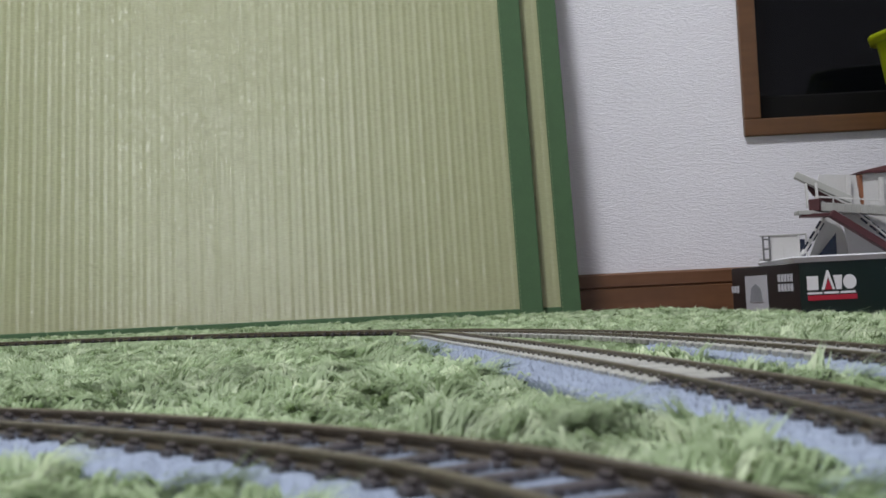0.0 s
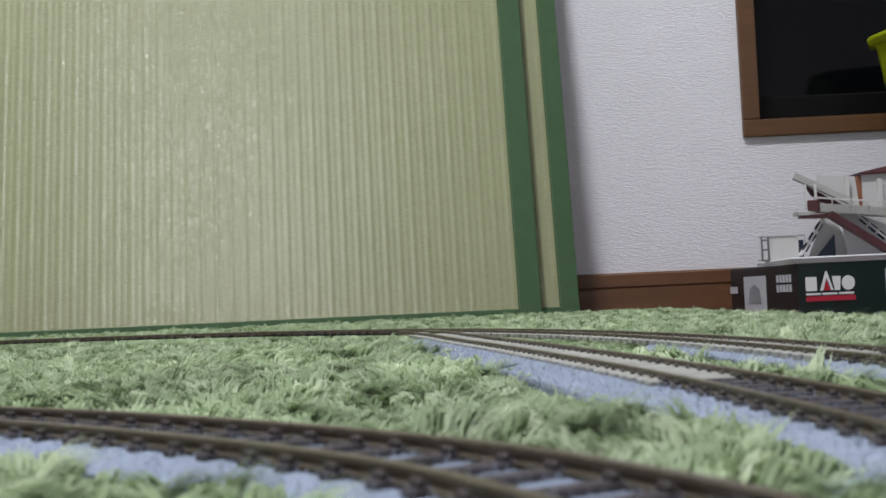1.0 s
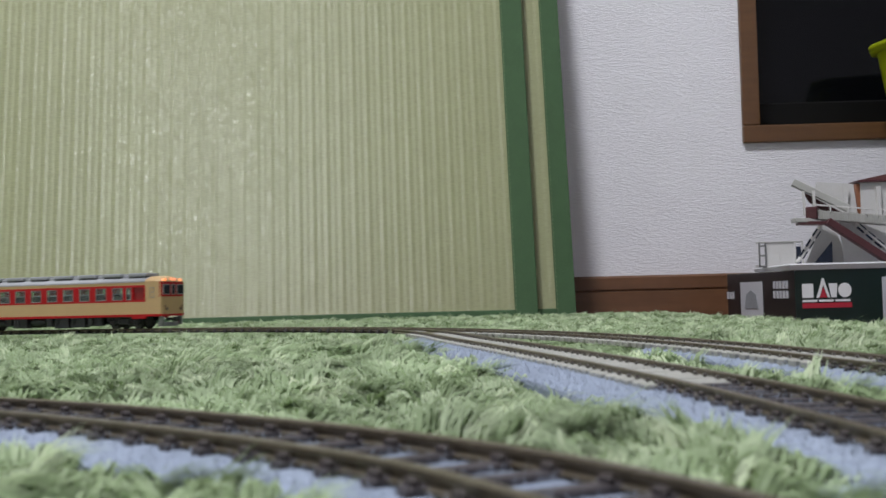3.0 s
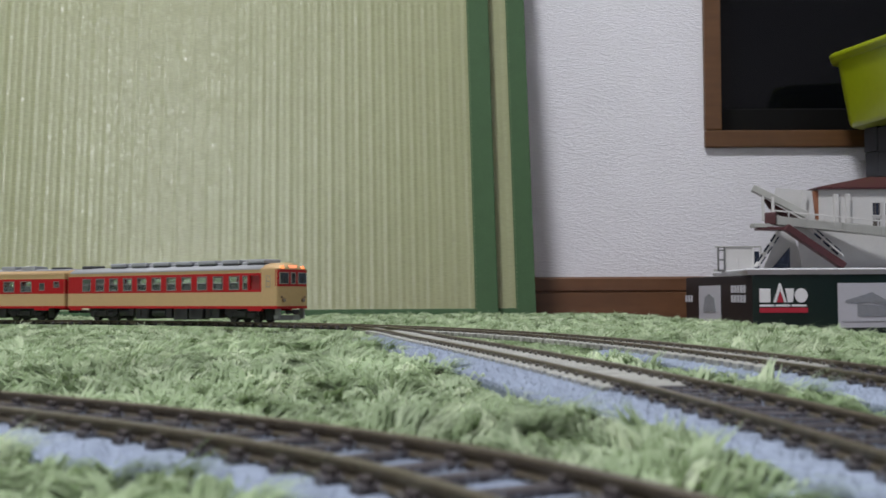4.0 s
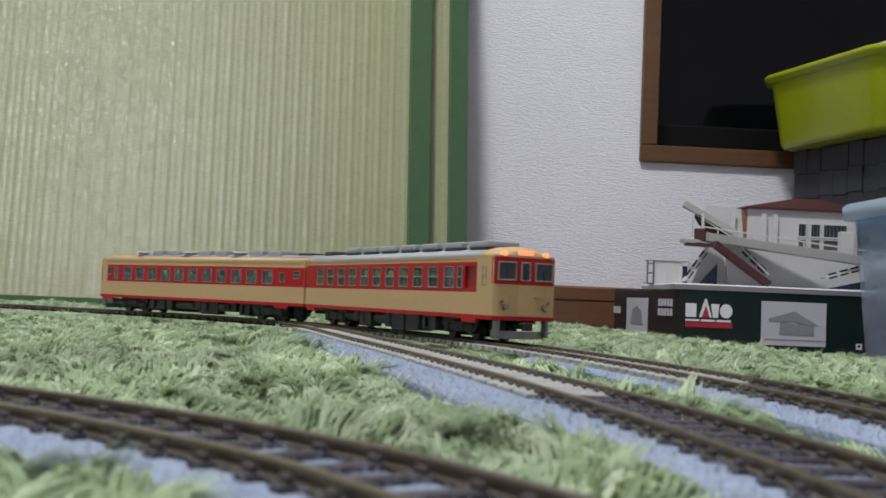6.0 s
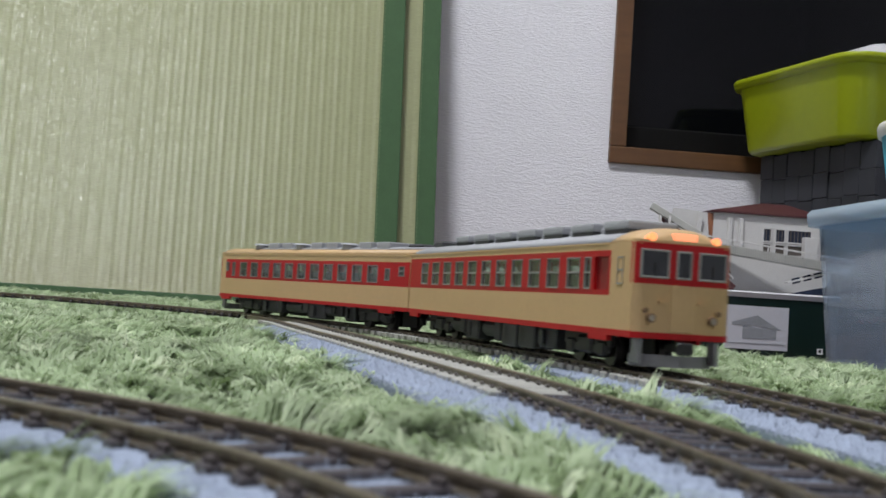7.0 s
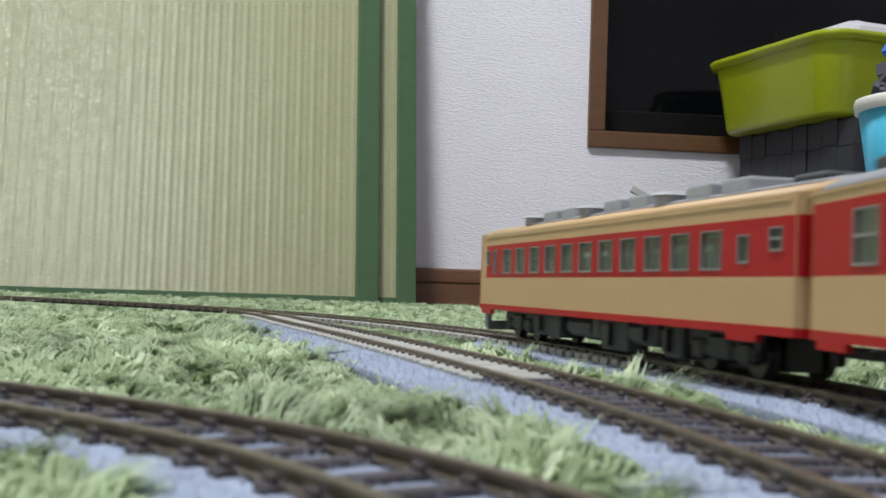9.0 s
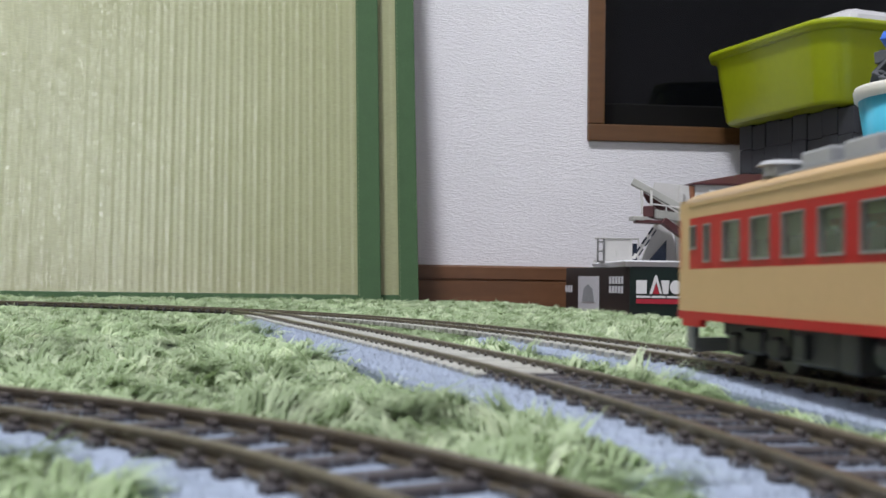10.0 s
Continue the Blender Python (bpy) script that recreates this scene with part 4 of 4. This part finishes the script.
    part("side_panel", b, M["carton_side"], t, "brown-black printed side")
    # mark: plain shapes in white and red
    b = BM()
    y = -0.0008
    def flat(bm, pts):
        slab(bm, [(px, y, pz) for px, pz in pts], 0.0006, (0, 1, 0))
    x0, z0, z1 = 0.0055, 0.0290, 0.0410
    # four plain blocks, the second a peak
    flat(b, [(x0, z0), (x0 + 0.0095, z0), (x0 + 0.0095, z1), (x0, z1)])
    flat(b, [(x0 + 0.0120, z0), (x0 + 0.0145, z0), (x0 + 0.0180, z1 - 0.001), (x0 + 0.0215, z0), (x0 + 0.0235, z0), (x0 + 0.0185, z1 + 0.0045), (x0 + 0.0172, z1 + 0.0045)])
    flat(b, [(x0 + 0.0245, z0), (x0 + 0.0290, z0), (x0 + 0.0300, z1), (x0 + 0.0225, z1)])
    disc = [(x0 + 0.0362 + 0.0056 * math.cos(k * math.pi / 10), z0 + 0.0060 + 0.0062 * math.sin(k * math.pi / 10)) for k in range(20)]
    flat(b, disc)
    for k in range(3):
        flat(b, [(x0 + 0.014 * k, z0 - 0.0036), (x0 + 0.014 * k + 0.0125, z0 - 0.0036), (x0 + 0.014 * k + 0.0125, z0 - 0.0018), (x0 + 0.014 * k, z0 - 0.0018)])
    part("logo", b, M["print_white"], t, "white printed mark")
    b = BM()
    flat(b, [(x0, z0 - 0.0088), (x0 + 0.0418, z0 - 0.0088), (x0 + 0.0418, z0 - 0.0046), (x0, z0 - 0.0046)])
    flat(b, [(x0 + 0.0150, z0), (x0 + 0.0210, z0), (x0 + 0.0180, z1 - 0.003)])
    part("logo_stripe", b, M["print_red"], t, "red printed stripe")
    # picture label on the front
    b = BM()
    box(b, 0.0735, 0.1320, -0.0009, 0.0002, 0.0070, 0.0455)
    lab = part("label", b, M["print_grey"], t, "pale grey label with a house drawing")
    b = BM()
    y = -0.0013
    flat(b, [(0.080, 0.0305), (0.103, 0.0375), (0.125, 0.0255), (0.117, 0.0255), (0.101, 0.0285), (0.093, 0.0275), (0.080, 0.0285)])
    flat(b, [(0.076, 0.0120), (0.129, 0.0120), (0.129, 0.0125), (0.076, 0.0125)])
    flat(b, [(0.090, 0.0165), (0.121, 0.0165), (0.121, 0.0250), (0.090, 0.0275)])
    part("drawing", b, M["print_mid"], lab)
    b = BM()
    ring_frame(b, 0.160, 0.165, 0.006, 0.011, -0.0008, 0.001, 0.0008)
    part("small_mark", b, M["print_white"], t)
    # side panel prints: label and code
    def side_pt(v, z):
        return (-0.0014 + back * v / d, v, z)
    def side(bm, v0, v1, z0, z1):
        slab(bm, [side_pt(v0, z0), side_pt(v1, z0), side_pt(v1, z1), side_pt(v0, z1)], 0.0007, (1, 0, 0))
    b = BM()
    side(b, 0.062, 0.108, 0.004, 0.0445)
    lab = part("side_label", b, M["print_grey"], t, "pale grey label with a building drawing")
    b = BM()
    slab(b, [(p[0] - 0.0006, p[1], p[2]) for p in (side_pt(0.070, 0.020), side_pt(0.098, 0.020), side_pt(0.094, 0.033), side_pt(0.084, 0.037), side_pt(0.074, 0.033))], 0.0005, (1, 0, 0))
    part("drawing", b, M["print_mid"], lab)
    for v0, z0, n in ((0.012, 0.0375, 5), (0.012, 0.0290, 5), (0.124, 0.0290, 3)):
        for k in range(n):
            b = BM()
            v = v0 + k * 0.0060
            side(b, v, v + 0.0036, z0, z0 + 0.0066)
            part("printed_mark", b, M["print_grey"], t)
    b = BM()
    slab(b, [(-0.0004, 0.0, h - 0.0006), (back - 0.0004, d, h - 0.0006), (0.004, d, h + 0.0016), (0.001, 0.0, h + 0.0004)], 0.0006, (0, 0, -1))
    part("top_flap", b, M["flap"], t, "grey card flap along the open top")
    # tray standing in the box
    b = BM()
    loft(b, [[(-0.004, -0.001, h), (w, -0.001, h), (w, d, h), (0.002, d, h)], [(-0.006, -0.003, h + 0.0042), (w + 0.002, -0.003, h + 0.0042), (w + 0.002, d + 0.002, h + 0.0042), (0.000, d + 0.002, h + 0.0042)], [(-0.004, -0.001, h + 0.0055), (w, -0.001, h + 0.0055), (w, d, h + 0.0055), (0.002, d, h + 0.0055)]])
    part("tray", b, M["tray"], t, "white plastic tray rim")


kit_box()
TOP = 0.0592


def footbridge():
    """Unfinished model footbridge: ribbed deck, stairs, canopy, all loose on the tray."""
    t = thing("model_footbridge", "grey and maroon plastic footbridge model lying on the kit box", "model bridge")
    # deck, sloping down to its far end
    p, q = Vector((0.3050, 1.030, 0.1030)), Vector((0.4700, 1.000, 0.0830))
    b = BM()
    bar(b, p, q, 0.020, 0.0075)
    d = (q - p) / 84
    for k in range(84):
        c = p + d * (k + 0.5)
        bar(b, c + Vector((0, -0.0105, 0.0042)), c + Vector((0, -0.0105, -0.0042)), 0.0009, 0.0008, (1, 0, 0))
    part("deck", b, M["model_grey"], t, "ribbed grey deck")
    b = BM()
    off = Vector((0.0, -0.011, 0.0085))
    bar(b, p + off, q + off, 0.0012, 0.0014)
    for k in range(12):
        c = p + (q - p) * (k / 11) + off
        bar(b, c, c - Vector((0, 0, 0.005)), 0.001, 0.001, (1, 0, 0))
    part("railing", b, M["model_white"], t)
    b = BM()
    bar(b, p + Vector((-0.003, -0.004, 0.001)), p + Vector((0.006, -0.008, 0.001)), 0.016, 0.011)
    bar(b, p + Vector((-0.012, -0.004, -0.0075)), p + Vector((0.020, -0.008, -0.0085)), 0.016, 0.003)
    part("deck_end", b, M["model_maroon"], t, "maroon deck end")
    b = BM()
    bar(b, p + Vector((-0.016, -0.006, -0.005)), p + Vector((0.002, -0.006, -0.0055)), 0.014, 0.0035)
    part("end_lip", b, M["model_grey"], t)
    # stair from the deck down to the tray
    b = BM()
    bar(b, (0.3160, 1.014, 0.0960), (0.3660, 1.010, 0.0605), 0.012, 0.0062)
    part("stair_stringer", b, M["model_maroon"], t, "maroon stair stringer")
    # side walls of the stairs with slot windows
    for a0, a1, yy in (((0.2950, 0.0610), (0.3170, 0.0935), 1.036), ((0.3420, 0.0945), (0.3690, 0.0700), 1.022), ((0.4150, 0.0690), (0.4520, 0.0800), 1.006)):
        b = BM()
        pa, pb = Vector((a0[0], yy, a0[1])), Vector((a1[0], yy, a1[1]))
        bar(b, pa, pb, 0.0016, 0.0100, (0, 1, 0))
        stair_wall = part("stair_wall", b, M["model_white"], t)
        for k in (0.22, 0.5, 0.78):
            b = BM()
            c = pa + (pb - pa) * k
            dd = (pb - pa).normalized() * 0.0038
            bar(b, c - dd + Vector((0, -0.0022, 0)), c + dd + Vector((0, -0.0022, 0)), 0.0050, 0.0012, (0, 1, 0))
            part("slot_window", b, M["model_glass"], stair_wall)
    # large pale stair panels under the deck
    b = BM()
    slab(b, [(0.3050, 1.045, TOP), (0.3450, 1.045, TOP), (0.3300, 1.045, 0.0960), (0.3200, 1.045, 0.0960)], 0.002, (0, 1, 0))
    slab(b, [(0.3370, 1.035, TOP), (0.4700, 1.035, TOP), (0.4700, 1.035, 0.0830), (0.3330, 1.035, 0.0980)], 0.002, (0, 1, 0))
    part("panel", b, M["model_white"], t)
    # stairwells aren't cut out: flat dark sheets give the shade inside them
    b = BM()
    slab(b, [(0.3090, 1.034, TOP), (0.3260, 1.034, TOP), (0.3260, 1.034, 0.0790)], 0.001, (0, 1, 0))
    part("opening", b, M["model_glass"], t, "flat dark sheet for the shade in an open stairwell")
    b = BM()
    slab(b, [(0.4180, 1.004, TOP), (0.4600, 1.004, TOP), (0.4600, 1.004, 0.0690)], 0.001, (0, 1, 0))
    part("opening", b, M["model_glass"], t, "flat dark sheet for the shade in an open stairwell")
    # canopy: sloping beam on posts, with a tall panel behind
    b = BM()
    bar(b, (0.2960, 1.045, 0.1340), (0.3420, 1.035, 0.1080), 0.011, 0.0062)
    part("canopy_beam", b, M["model_grey"], t, "grey canopy beam")
    # added dark sheet imitates the shadow on the beam's underside
    b = BM()
    slab(b, [(0.3040, 1.046, 0.1262), (0.3460, 1.046, 0.1020), (0.3300, 1.046, 0.1030), (0.3110, 1.046, 0.1150)], 0.001, (0, 1, 0))
    part("canopy_lining", b, M["model_maroon"], t, "dark sheet for the shadow under the canopy")
    for x in (0.3020, 0.3110):
        b = BM()
        bar(b, (x, 1.032, 0.1030), (x, 1.034, 0.1250), 0.0022, 0.0022, (0, 1, 0))
        part("post", b, M["model_white"], t)
    b = BM()
    slab(b, [(0.3130, 1.052, 0.1050), (0.3560, 1.052, 0.1030), (0.3530, 1.052, 0.1320), (0.3200, 1.052, 0.1345)], 0.0018, (0, 1, 0))
    slab(b, [(0.3410, 1.047, 0.1040), (0.3450, 1.047, 0.1040), (0.3470, 1.047, 0.1310), (0.3430, 1.047, 0.1310)], 0.0018, (0, 1, 0))
    part("canopy_panel", b, M["model_white"], t)


footbridge()


def landing_piece():
    t = thing("model_landing", "small pale plastic stair landing piece on the kit box", "model part", pose(0.2760, 1.070, TOP - 0.0012))
    b = BM()
    box(b, 0.000, 0.026, 0.000, 0.0015, 0.002, 0.0225)
    box(b, -0.007, 0.034, 0.000, 0.014, 0.0, 0.002)
    box(b, 0.0115, 0.0125, -0.001, 0.0, 0.002, 0.0120)
    part("wall", b, M["model_white"], t)
    b = BM()
    box(b, -0.007, 0.034, -0.001, 0.010, 0.0225, 0.0236, 0.0003)
    part("top_rail", b, M["model_grey"], t)
    # doorway isn't cut out: a dark sheet gives the shade within
    b = BM()
    box(b, 0.0275, 0.0325, 0.0005, 0.0015, 0.002, 0.0185)
    part("opening", b, M["model_glass"], t, "flat dark sheet for the shade in a doorway")
    for x in (-0.0070, -0.0012, 0.0260, 0.0330):
        b = BM()
        box(b, x, x + 0.0012, -0.002, 0.001, 0, 0.0226, 0.0003)
        part("post", b, M["post_grey"] if x < 0 else M["model_white"], t)
    for z in (0.0, 0.0100, 0.0190):
        b = BM()
        box(b, -0.0070, 0.0000, -0.0015, 0.0, z, z + 0.0014, 0.0002)
        part("bar", b, M["post_grey"], t)


landing_piece()


def station_house():
    t = thing("model_station_house", "small white model station house with a maroon hip roof", "model house", pose(0.3620, 1.060, TOP))
    w, d, h = 0.108, 0.030, 0.0745
    b = BM()
    box(b, 0, w, 0, d, 0, h)
    wall = part("wall", b, M["model_white"], t, "pale grey wall")
    b = BM()
    box(b, -0.0035, 0.0, 0.001, d - 0.001, 0.0, h - 0.001)
    part("end_wall", b, M["model_brick"], t, "brown end wall")
    b = BM()
    o = 0.0035
    loft(b, [[(-o, -o, h), (w + o, -o, h), (w + o, d + o, h), (-o, d + o, h)], [(-o, -o, h + 0.0018), (w + o, -o, h + 0.0018), (w + o, d + o, h + 0.0018), (-o, d + o, h + 0.0018)], [(0.052, d * 0.42, h + 0.0130), (w - 0.030, d * 0.42, h + 0.0130), (w - 0.030, d * 0.58, h + 0.0130), (0.052, d * 0.58, h + 0.0130)]])
    part("roof", b, M["model_maroon"], t, "maroon hip roof")
    for x in (0.0135, 0.0245):
        b = BM()
        box(b, x, x + 0.0042, -0.004, 0.0, 0.012, 0.070, 0.0004)
        part("pilaster", b, M["model_white"], t)
    for z0, z1, glass_mat in ((0.0500, 0.0618, "model_glass"), (0.0375, 0.0470, "model_shade")):
        for x, ww in ((0.0500, 0.0070), (0.0622, 0.0085), (0.0745, 0.0225)):
            b = BM()
            ring_frame(b, x - 0.001, x + ww + 0.001, z0 - 0.001, z1 + 0.001, -0.0016, 0.0010, 0.0018)
            wn = part("window", b, M["model_white"], t)
            b = BM()
            box(b, x - 0.0004, x + ww + 0.0004, -0.0006, 0.0002, z0 - 0.0004, z1 + 0.0004)
            part("pane", b, M[glass_mat], wn, "dark blue window pane" if glass_mat == "model_glass" else "dim brown window pane")
            for k in range(int(ww / 0.0035)):
                b = BM()
                cx = x + 0.0022 + k * 0.0036
                box(b, cx, cx + 0.0008, -0.0009, -0.0005, z0, z1)
                part("curtain_fold", b, M["model_shade"], wn)
    b = BM()
    box(b, 0.0885, 0.1020, -0.0080, -0.0002, 0.0, 0.0560, 0.0004)
    part("porch", b, M["model_white"], t, "plain white projecting wall")


station_house()


# tub and crate share one turned frame: v along their long side
TURN = math.degrees(math.atan2(0.0385, 0.16))


def rounded(w, d, r, n=6):
    """Corner-rounded rectangle from (0, 0) to (w, d)."""
    out = []
    for cx, cy, a0 in ((w - r, r, -90), (w - r, d - r, 0), (r, d - r, 90), (r, r, 180)):
        for k in range(n + 1):
            a = math.radians(a0 + 90 * k / n)
            out.append((cx + r * math.cos(a), cy + r * math.sin(a)))
    return out


def shrink(pts, w, d, by):
    return [((x - w / 2) * (1 - 2 * by / w) + w / 2, (y - d / 2) * (1 - 2 * by / d) + d / 2) for x, y in pts]


def tub():
    w, d, h = 0.280, 0.216, 0.078
    t = thing("plastic_tub", "lime green plastic tub on a dark crate", "tub", pose(0.4690, 1.003, 0.2110, 0, 0, TURN))
    p = rounded(w, d, 0.030)
    b = BM()
    rings = []
    for by, z in ((0.0175, 0.0), (0.0150, 0.0008), (0.0132, 0.004), (0.0050, h - 0.009), (0.0046, h - 0.008), (0.0, h - 0.0085), (-0.0005, h - 0.001), (0.0005, h), (0.0055, h), (0.0068, h - 0.004), (0.0150, 0.006)):
        rings.append([(x, y, z) for x, y in shrink(p, w, d, by)])
    loft(b, rings)
    part("body", b, M["lime"], t, "", True)
    b = BM()
    rings = []
    for by, z in ((0.0030, h - 0.0058), (-0.0008, h - 0.0056), (-0.0016, h - 0.0010), (-0.0006, h + 0.0006), (0.0052, h + 0.0006), (0.0066, h - 0.0030)):
        rings.append([(x, y, z) for x, y in shrink(p, w, d, by)])
    rings.append(rings[0])
    loft(b, rings, caps=False)
    part("rim", b, M["lime"], t, "turned-down lime green rim", True)
    t2 = thing("paper_bag", "crumpled white bag in the green tub", "bag", pose(0.4890, 1.010, 0.2200, 0, 0, TURN))
    b = BM()
    rng = random.Random(2)
    rings = []
    q = rounded(0.170, 0.105, 0.02, 3)
    for k, z in enumerate((0.0, 0.03, 0.064, 0.083, 0.0890)):
        s = (1, 1, 1, 0.93, 0.75)[k]
        rings.append([(0.012 + (x - 0.085) * s + 0.085 + rng.uniform(-0.002, 0.002), 0.022 + (y - 0.0525) * s + 0.0525 + rng.uniform(-0.002, 0.002), z + rng.uniform(-0.001, 0.001)) for x, y in q])
    loft(b, rings)
    part("sheet", b, M["tray"], t2)


tub()


def crate():
    """Dark crate whose sides are courses of slate-dark blocks."""
    t = thing("dark_crate", "dark slate-grey crate with block-patterned sides", "crate", pose(0.5050, 1.020, 0.0, 0, 0, TURN))
    w, d, h = 0.200, 0.186, 0.2105
    b = BM()
    box(b, 0.003, w - 0.003, 0.003, d - 0.003, 0.0, h)
    part("body", b, M["block"], t)
    b = BM()
    box(b, -0.0028, 0.0028, 0.0002, 0.0226, 0.0002, 0.0258, 0.0008, 2)
    me = bpy.data.meshes.new("block")
    b.to_mesh(me)
    b.free()
    me.materials.append(M["block"])
    rng = random.Random(8)
    for i in range(8):
        for k in range(8):
            o = new("block", me)
            o.parent = t
            o.location = (rng.uniform(-0.0009, 0.0009), 0.0015 + k * 0.0228, 0.001 + i * 0.0260 + (0.002 if k % 2 else 0.0))
        for k in range(8):
            o = new("block", me)
            o.parent = t
            o.matrix_basis = pose(w - 0.003 - k * 0.0228, 0.0 + rng.uniform(-0.0009, 0.0009), 0.001 + i * 0.0260, 0, 0, 90)


crate()


def storage_box():
    """Translucent blue storage box with a lid, holding toy track."""
    w, d, h = 0.300, 0.300, 0.1240
    t = thing("storage_box", "translucent pale blue plastic storage box holding toy track pieces", "storage box", pose(0.3840, 0.592, 0.0004, 0, 0, 0.5))
    p = rounded(w, d, 0.022)
    b = BM()
    rings = []
    for by, z in ((0.014, 0.0), (0.011, 0.003), (0.003, h - 0.014), (0.0055, h - 0.014), (0.0135, 0.005), (0.016, 0.0025)):
        rings.append([(x, y, z) for x, y in shrink(p, w, d, by)])
    loft(b, rings)
    o = part("body", b, M["clear_blue"], t, "", True)
    b = BM()
    rings = []
    for by, z in ((0.0016, h - 0.0135), (-0.004, h - 0.0135), (-0.005, h - 0.004), (-0.003, h - 0.001), (0.004, h), (0.012, h), (0.018, h - 0.004), (0.05, h - 0.004)):
        rings.append([(x, y, z) for x, y in shrink(p, w, d, by)])
    loft(b, rings)
    part("lid", b, M["lid_blue"], t, "pale blue lid with a raised rim", True)
    rng = random.Random(6)
    for k in range(9):
        piece = thing("toy_track_piece", "grey toy track piece inside the storage box", "toy track", pose(0.420 + rng.uniform(0, 0.16), 0.64 + rng.uniform(0, 0.17), 0.020 + 0.0055 * k, rng.uniform(-7, 7), rng.uniform(-7, 7), rng.uniform(0, 180)), "pieces in the storage box")
        b = BM()
        box(b, -0.030, 0.030, -0.0088, 0.0088, 0, 0.0035, 0.0008)
        part("bed", b, M["grey_bit"], piece)
        for y in (-0.0048, 0.0048):
            b = BM()
            box(b, -0.030, 0.030, y - 0.0006, y + 0.0006, 0.0035, 0.0055)
            part("rail", b, M["silver"], piece)
        for j in range(9):
            b = BM()
            x = -0.027 + j * 0.0068
            box(b, x - 0.001, x + 0.001, -0.0072, 0.0072, 0.0034, 0.0041)
            part("sleeper", b, M["chair"], piece)
    dk = thing("dark_case", "dark plastic case inside the storage box", "case", pose(0.425, 0.610, 0.006))
    b = BM()
    box(b, 0, 0.20, 0, 0.16, 0, 0.030, 0.004, 2)
    part("shell", b, M["grey_bit"], dk)


storage_box()


def bucket():
    """Cyan cup with a pale rim, full of grey toy parts, on the storage box lid."""
    c = Vector((0.4560, 0.800, 0.1205))
    t = thing("toy_bucket", "small cyan plastic bucket with a cream rim, on the storage box", "bucket", Matrix.Translation(c))
    n = 40
    b = BM()
    rings = []
    for r, z in ((0.043, 0.0), (0.045, 0.002), (0.053, 0.058), (0.051, 0.058), (0.043, 0.003)):
        rings.append([(r * math.cos(2 * math.pi * k / n), r * math.sin(2 * math.pi * k / n), z) for k in range(n)])
    loft(b, rings)
    part("body", b, M["cyan"], t, "cyan plastic", True)
    b = BM()
    rings = []
    for r, z in ((0.0522, 0.0565), (0.0555, 0.0563), (0.0565, 0.0635), (0.0555, 0.0660), (0.0525, 0.0660), (0.0515, 0.0585)):
        rings.append([(r * math.cos(2 * math.pi * k / n), r * math.sin(2 * math.pi * k / n), z) for k in range(n)])
    rings.append(rings[0])
    loft(b, rings, caps=False)
    part("rim", b, M["rim"], t, "cream rolled rim", True)
    rng = random.Random(12)
    for k in range(34):
        m = Matrix.Translation(c + Vector((-0.034 + 0.0013 * k + rng.uniform(-0.005, 0.005), rng.uniform(-0.030, 0.030), 0.050 + 0.0034 * k))) @ Euler((rng.uniform(-0.7, 0.7), rng.uniform(-0.7, 0.7), rng.uniform(0, 3))).to_matrix().to_4x4()
        blue = k % 6 == 4
        o = thing("toy_brick", "blue plastic toy brick in the bucket" if blue else "dark grey plastic toy brick in the bucket", "toy brick", m, "bricks in the bucket")
        b = BM()
        box(b, -0.011, 0.011, -0.008, 0.008, -0.0045, 0.0045, 0.0005)
        part("body", b, M["blue_bit" if blue else "grey_bit"], o)
        for x in (-0.0055, 0.0055):
            for y in (-0.004, 0.004):
                b = BM()
                cyl(b, (x, y, 0.0053), (0, 0, 1), 0.0024, 0.0016, 10)
                part("stud", b, M["blue_bit" if blue else "grey_bit"], o)


bucket()


# ---------------------------------------------------------------- the train runs
RUN = [(0.0, 0.3565), (2.0, 0.5804), (4.0, 0.8012), (6.0, 1.0189), (8.0, 1.2335), (10.0, 1.4435)]


def on_main(s):
    k = min(max(s * 1000, 0), len(MAIN) - 2)
    i = int(k)
    return MAIN[i] + (MAIN[i + 1] - MAIN[i]) * (k - i)


def car_pose(s_front):
    """The carriage's pose with its bogies on the main track; s_front: its nose along the track in metres."""
    f, r = on_main(s_front - 0.024), on_main(s_front - 0.118)
    c, d = (f + r) / 2, f - r
    return pose(c[0], c[1], RAIL, 0, 0, math.degrees(math.atan2(d[1], d[0])))


def motions():
    t, s = np.array(RUN).T
    pace = np.gradient(s, t)
    times = np.linspace(0, 10, 41)

    def along(q):
        k = min(int(np.searchsorted(t, q, "right")) - 1, len(t) - 2)
        h = t[k + 1] - t[k]
        u = (q - t[k]) / h
        return (2 * u ** 3 - 3 * u ** 2 + 1) * s[k] + (u ** 3 - 2 * u ** 2 + u) * h * pace[k] + (3 * u ** 2 - 2 * u ** 3) * s[k + 1] + (u ** 3 - u ** 2) * h * pace[k + 1]

    for car, back in ((lead_car, 0.0), (rear_car, 0.1460)):
        walk(car, [(float(q), car_pose(float(along(q)) - back)) for q in times])


motions()
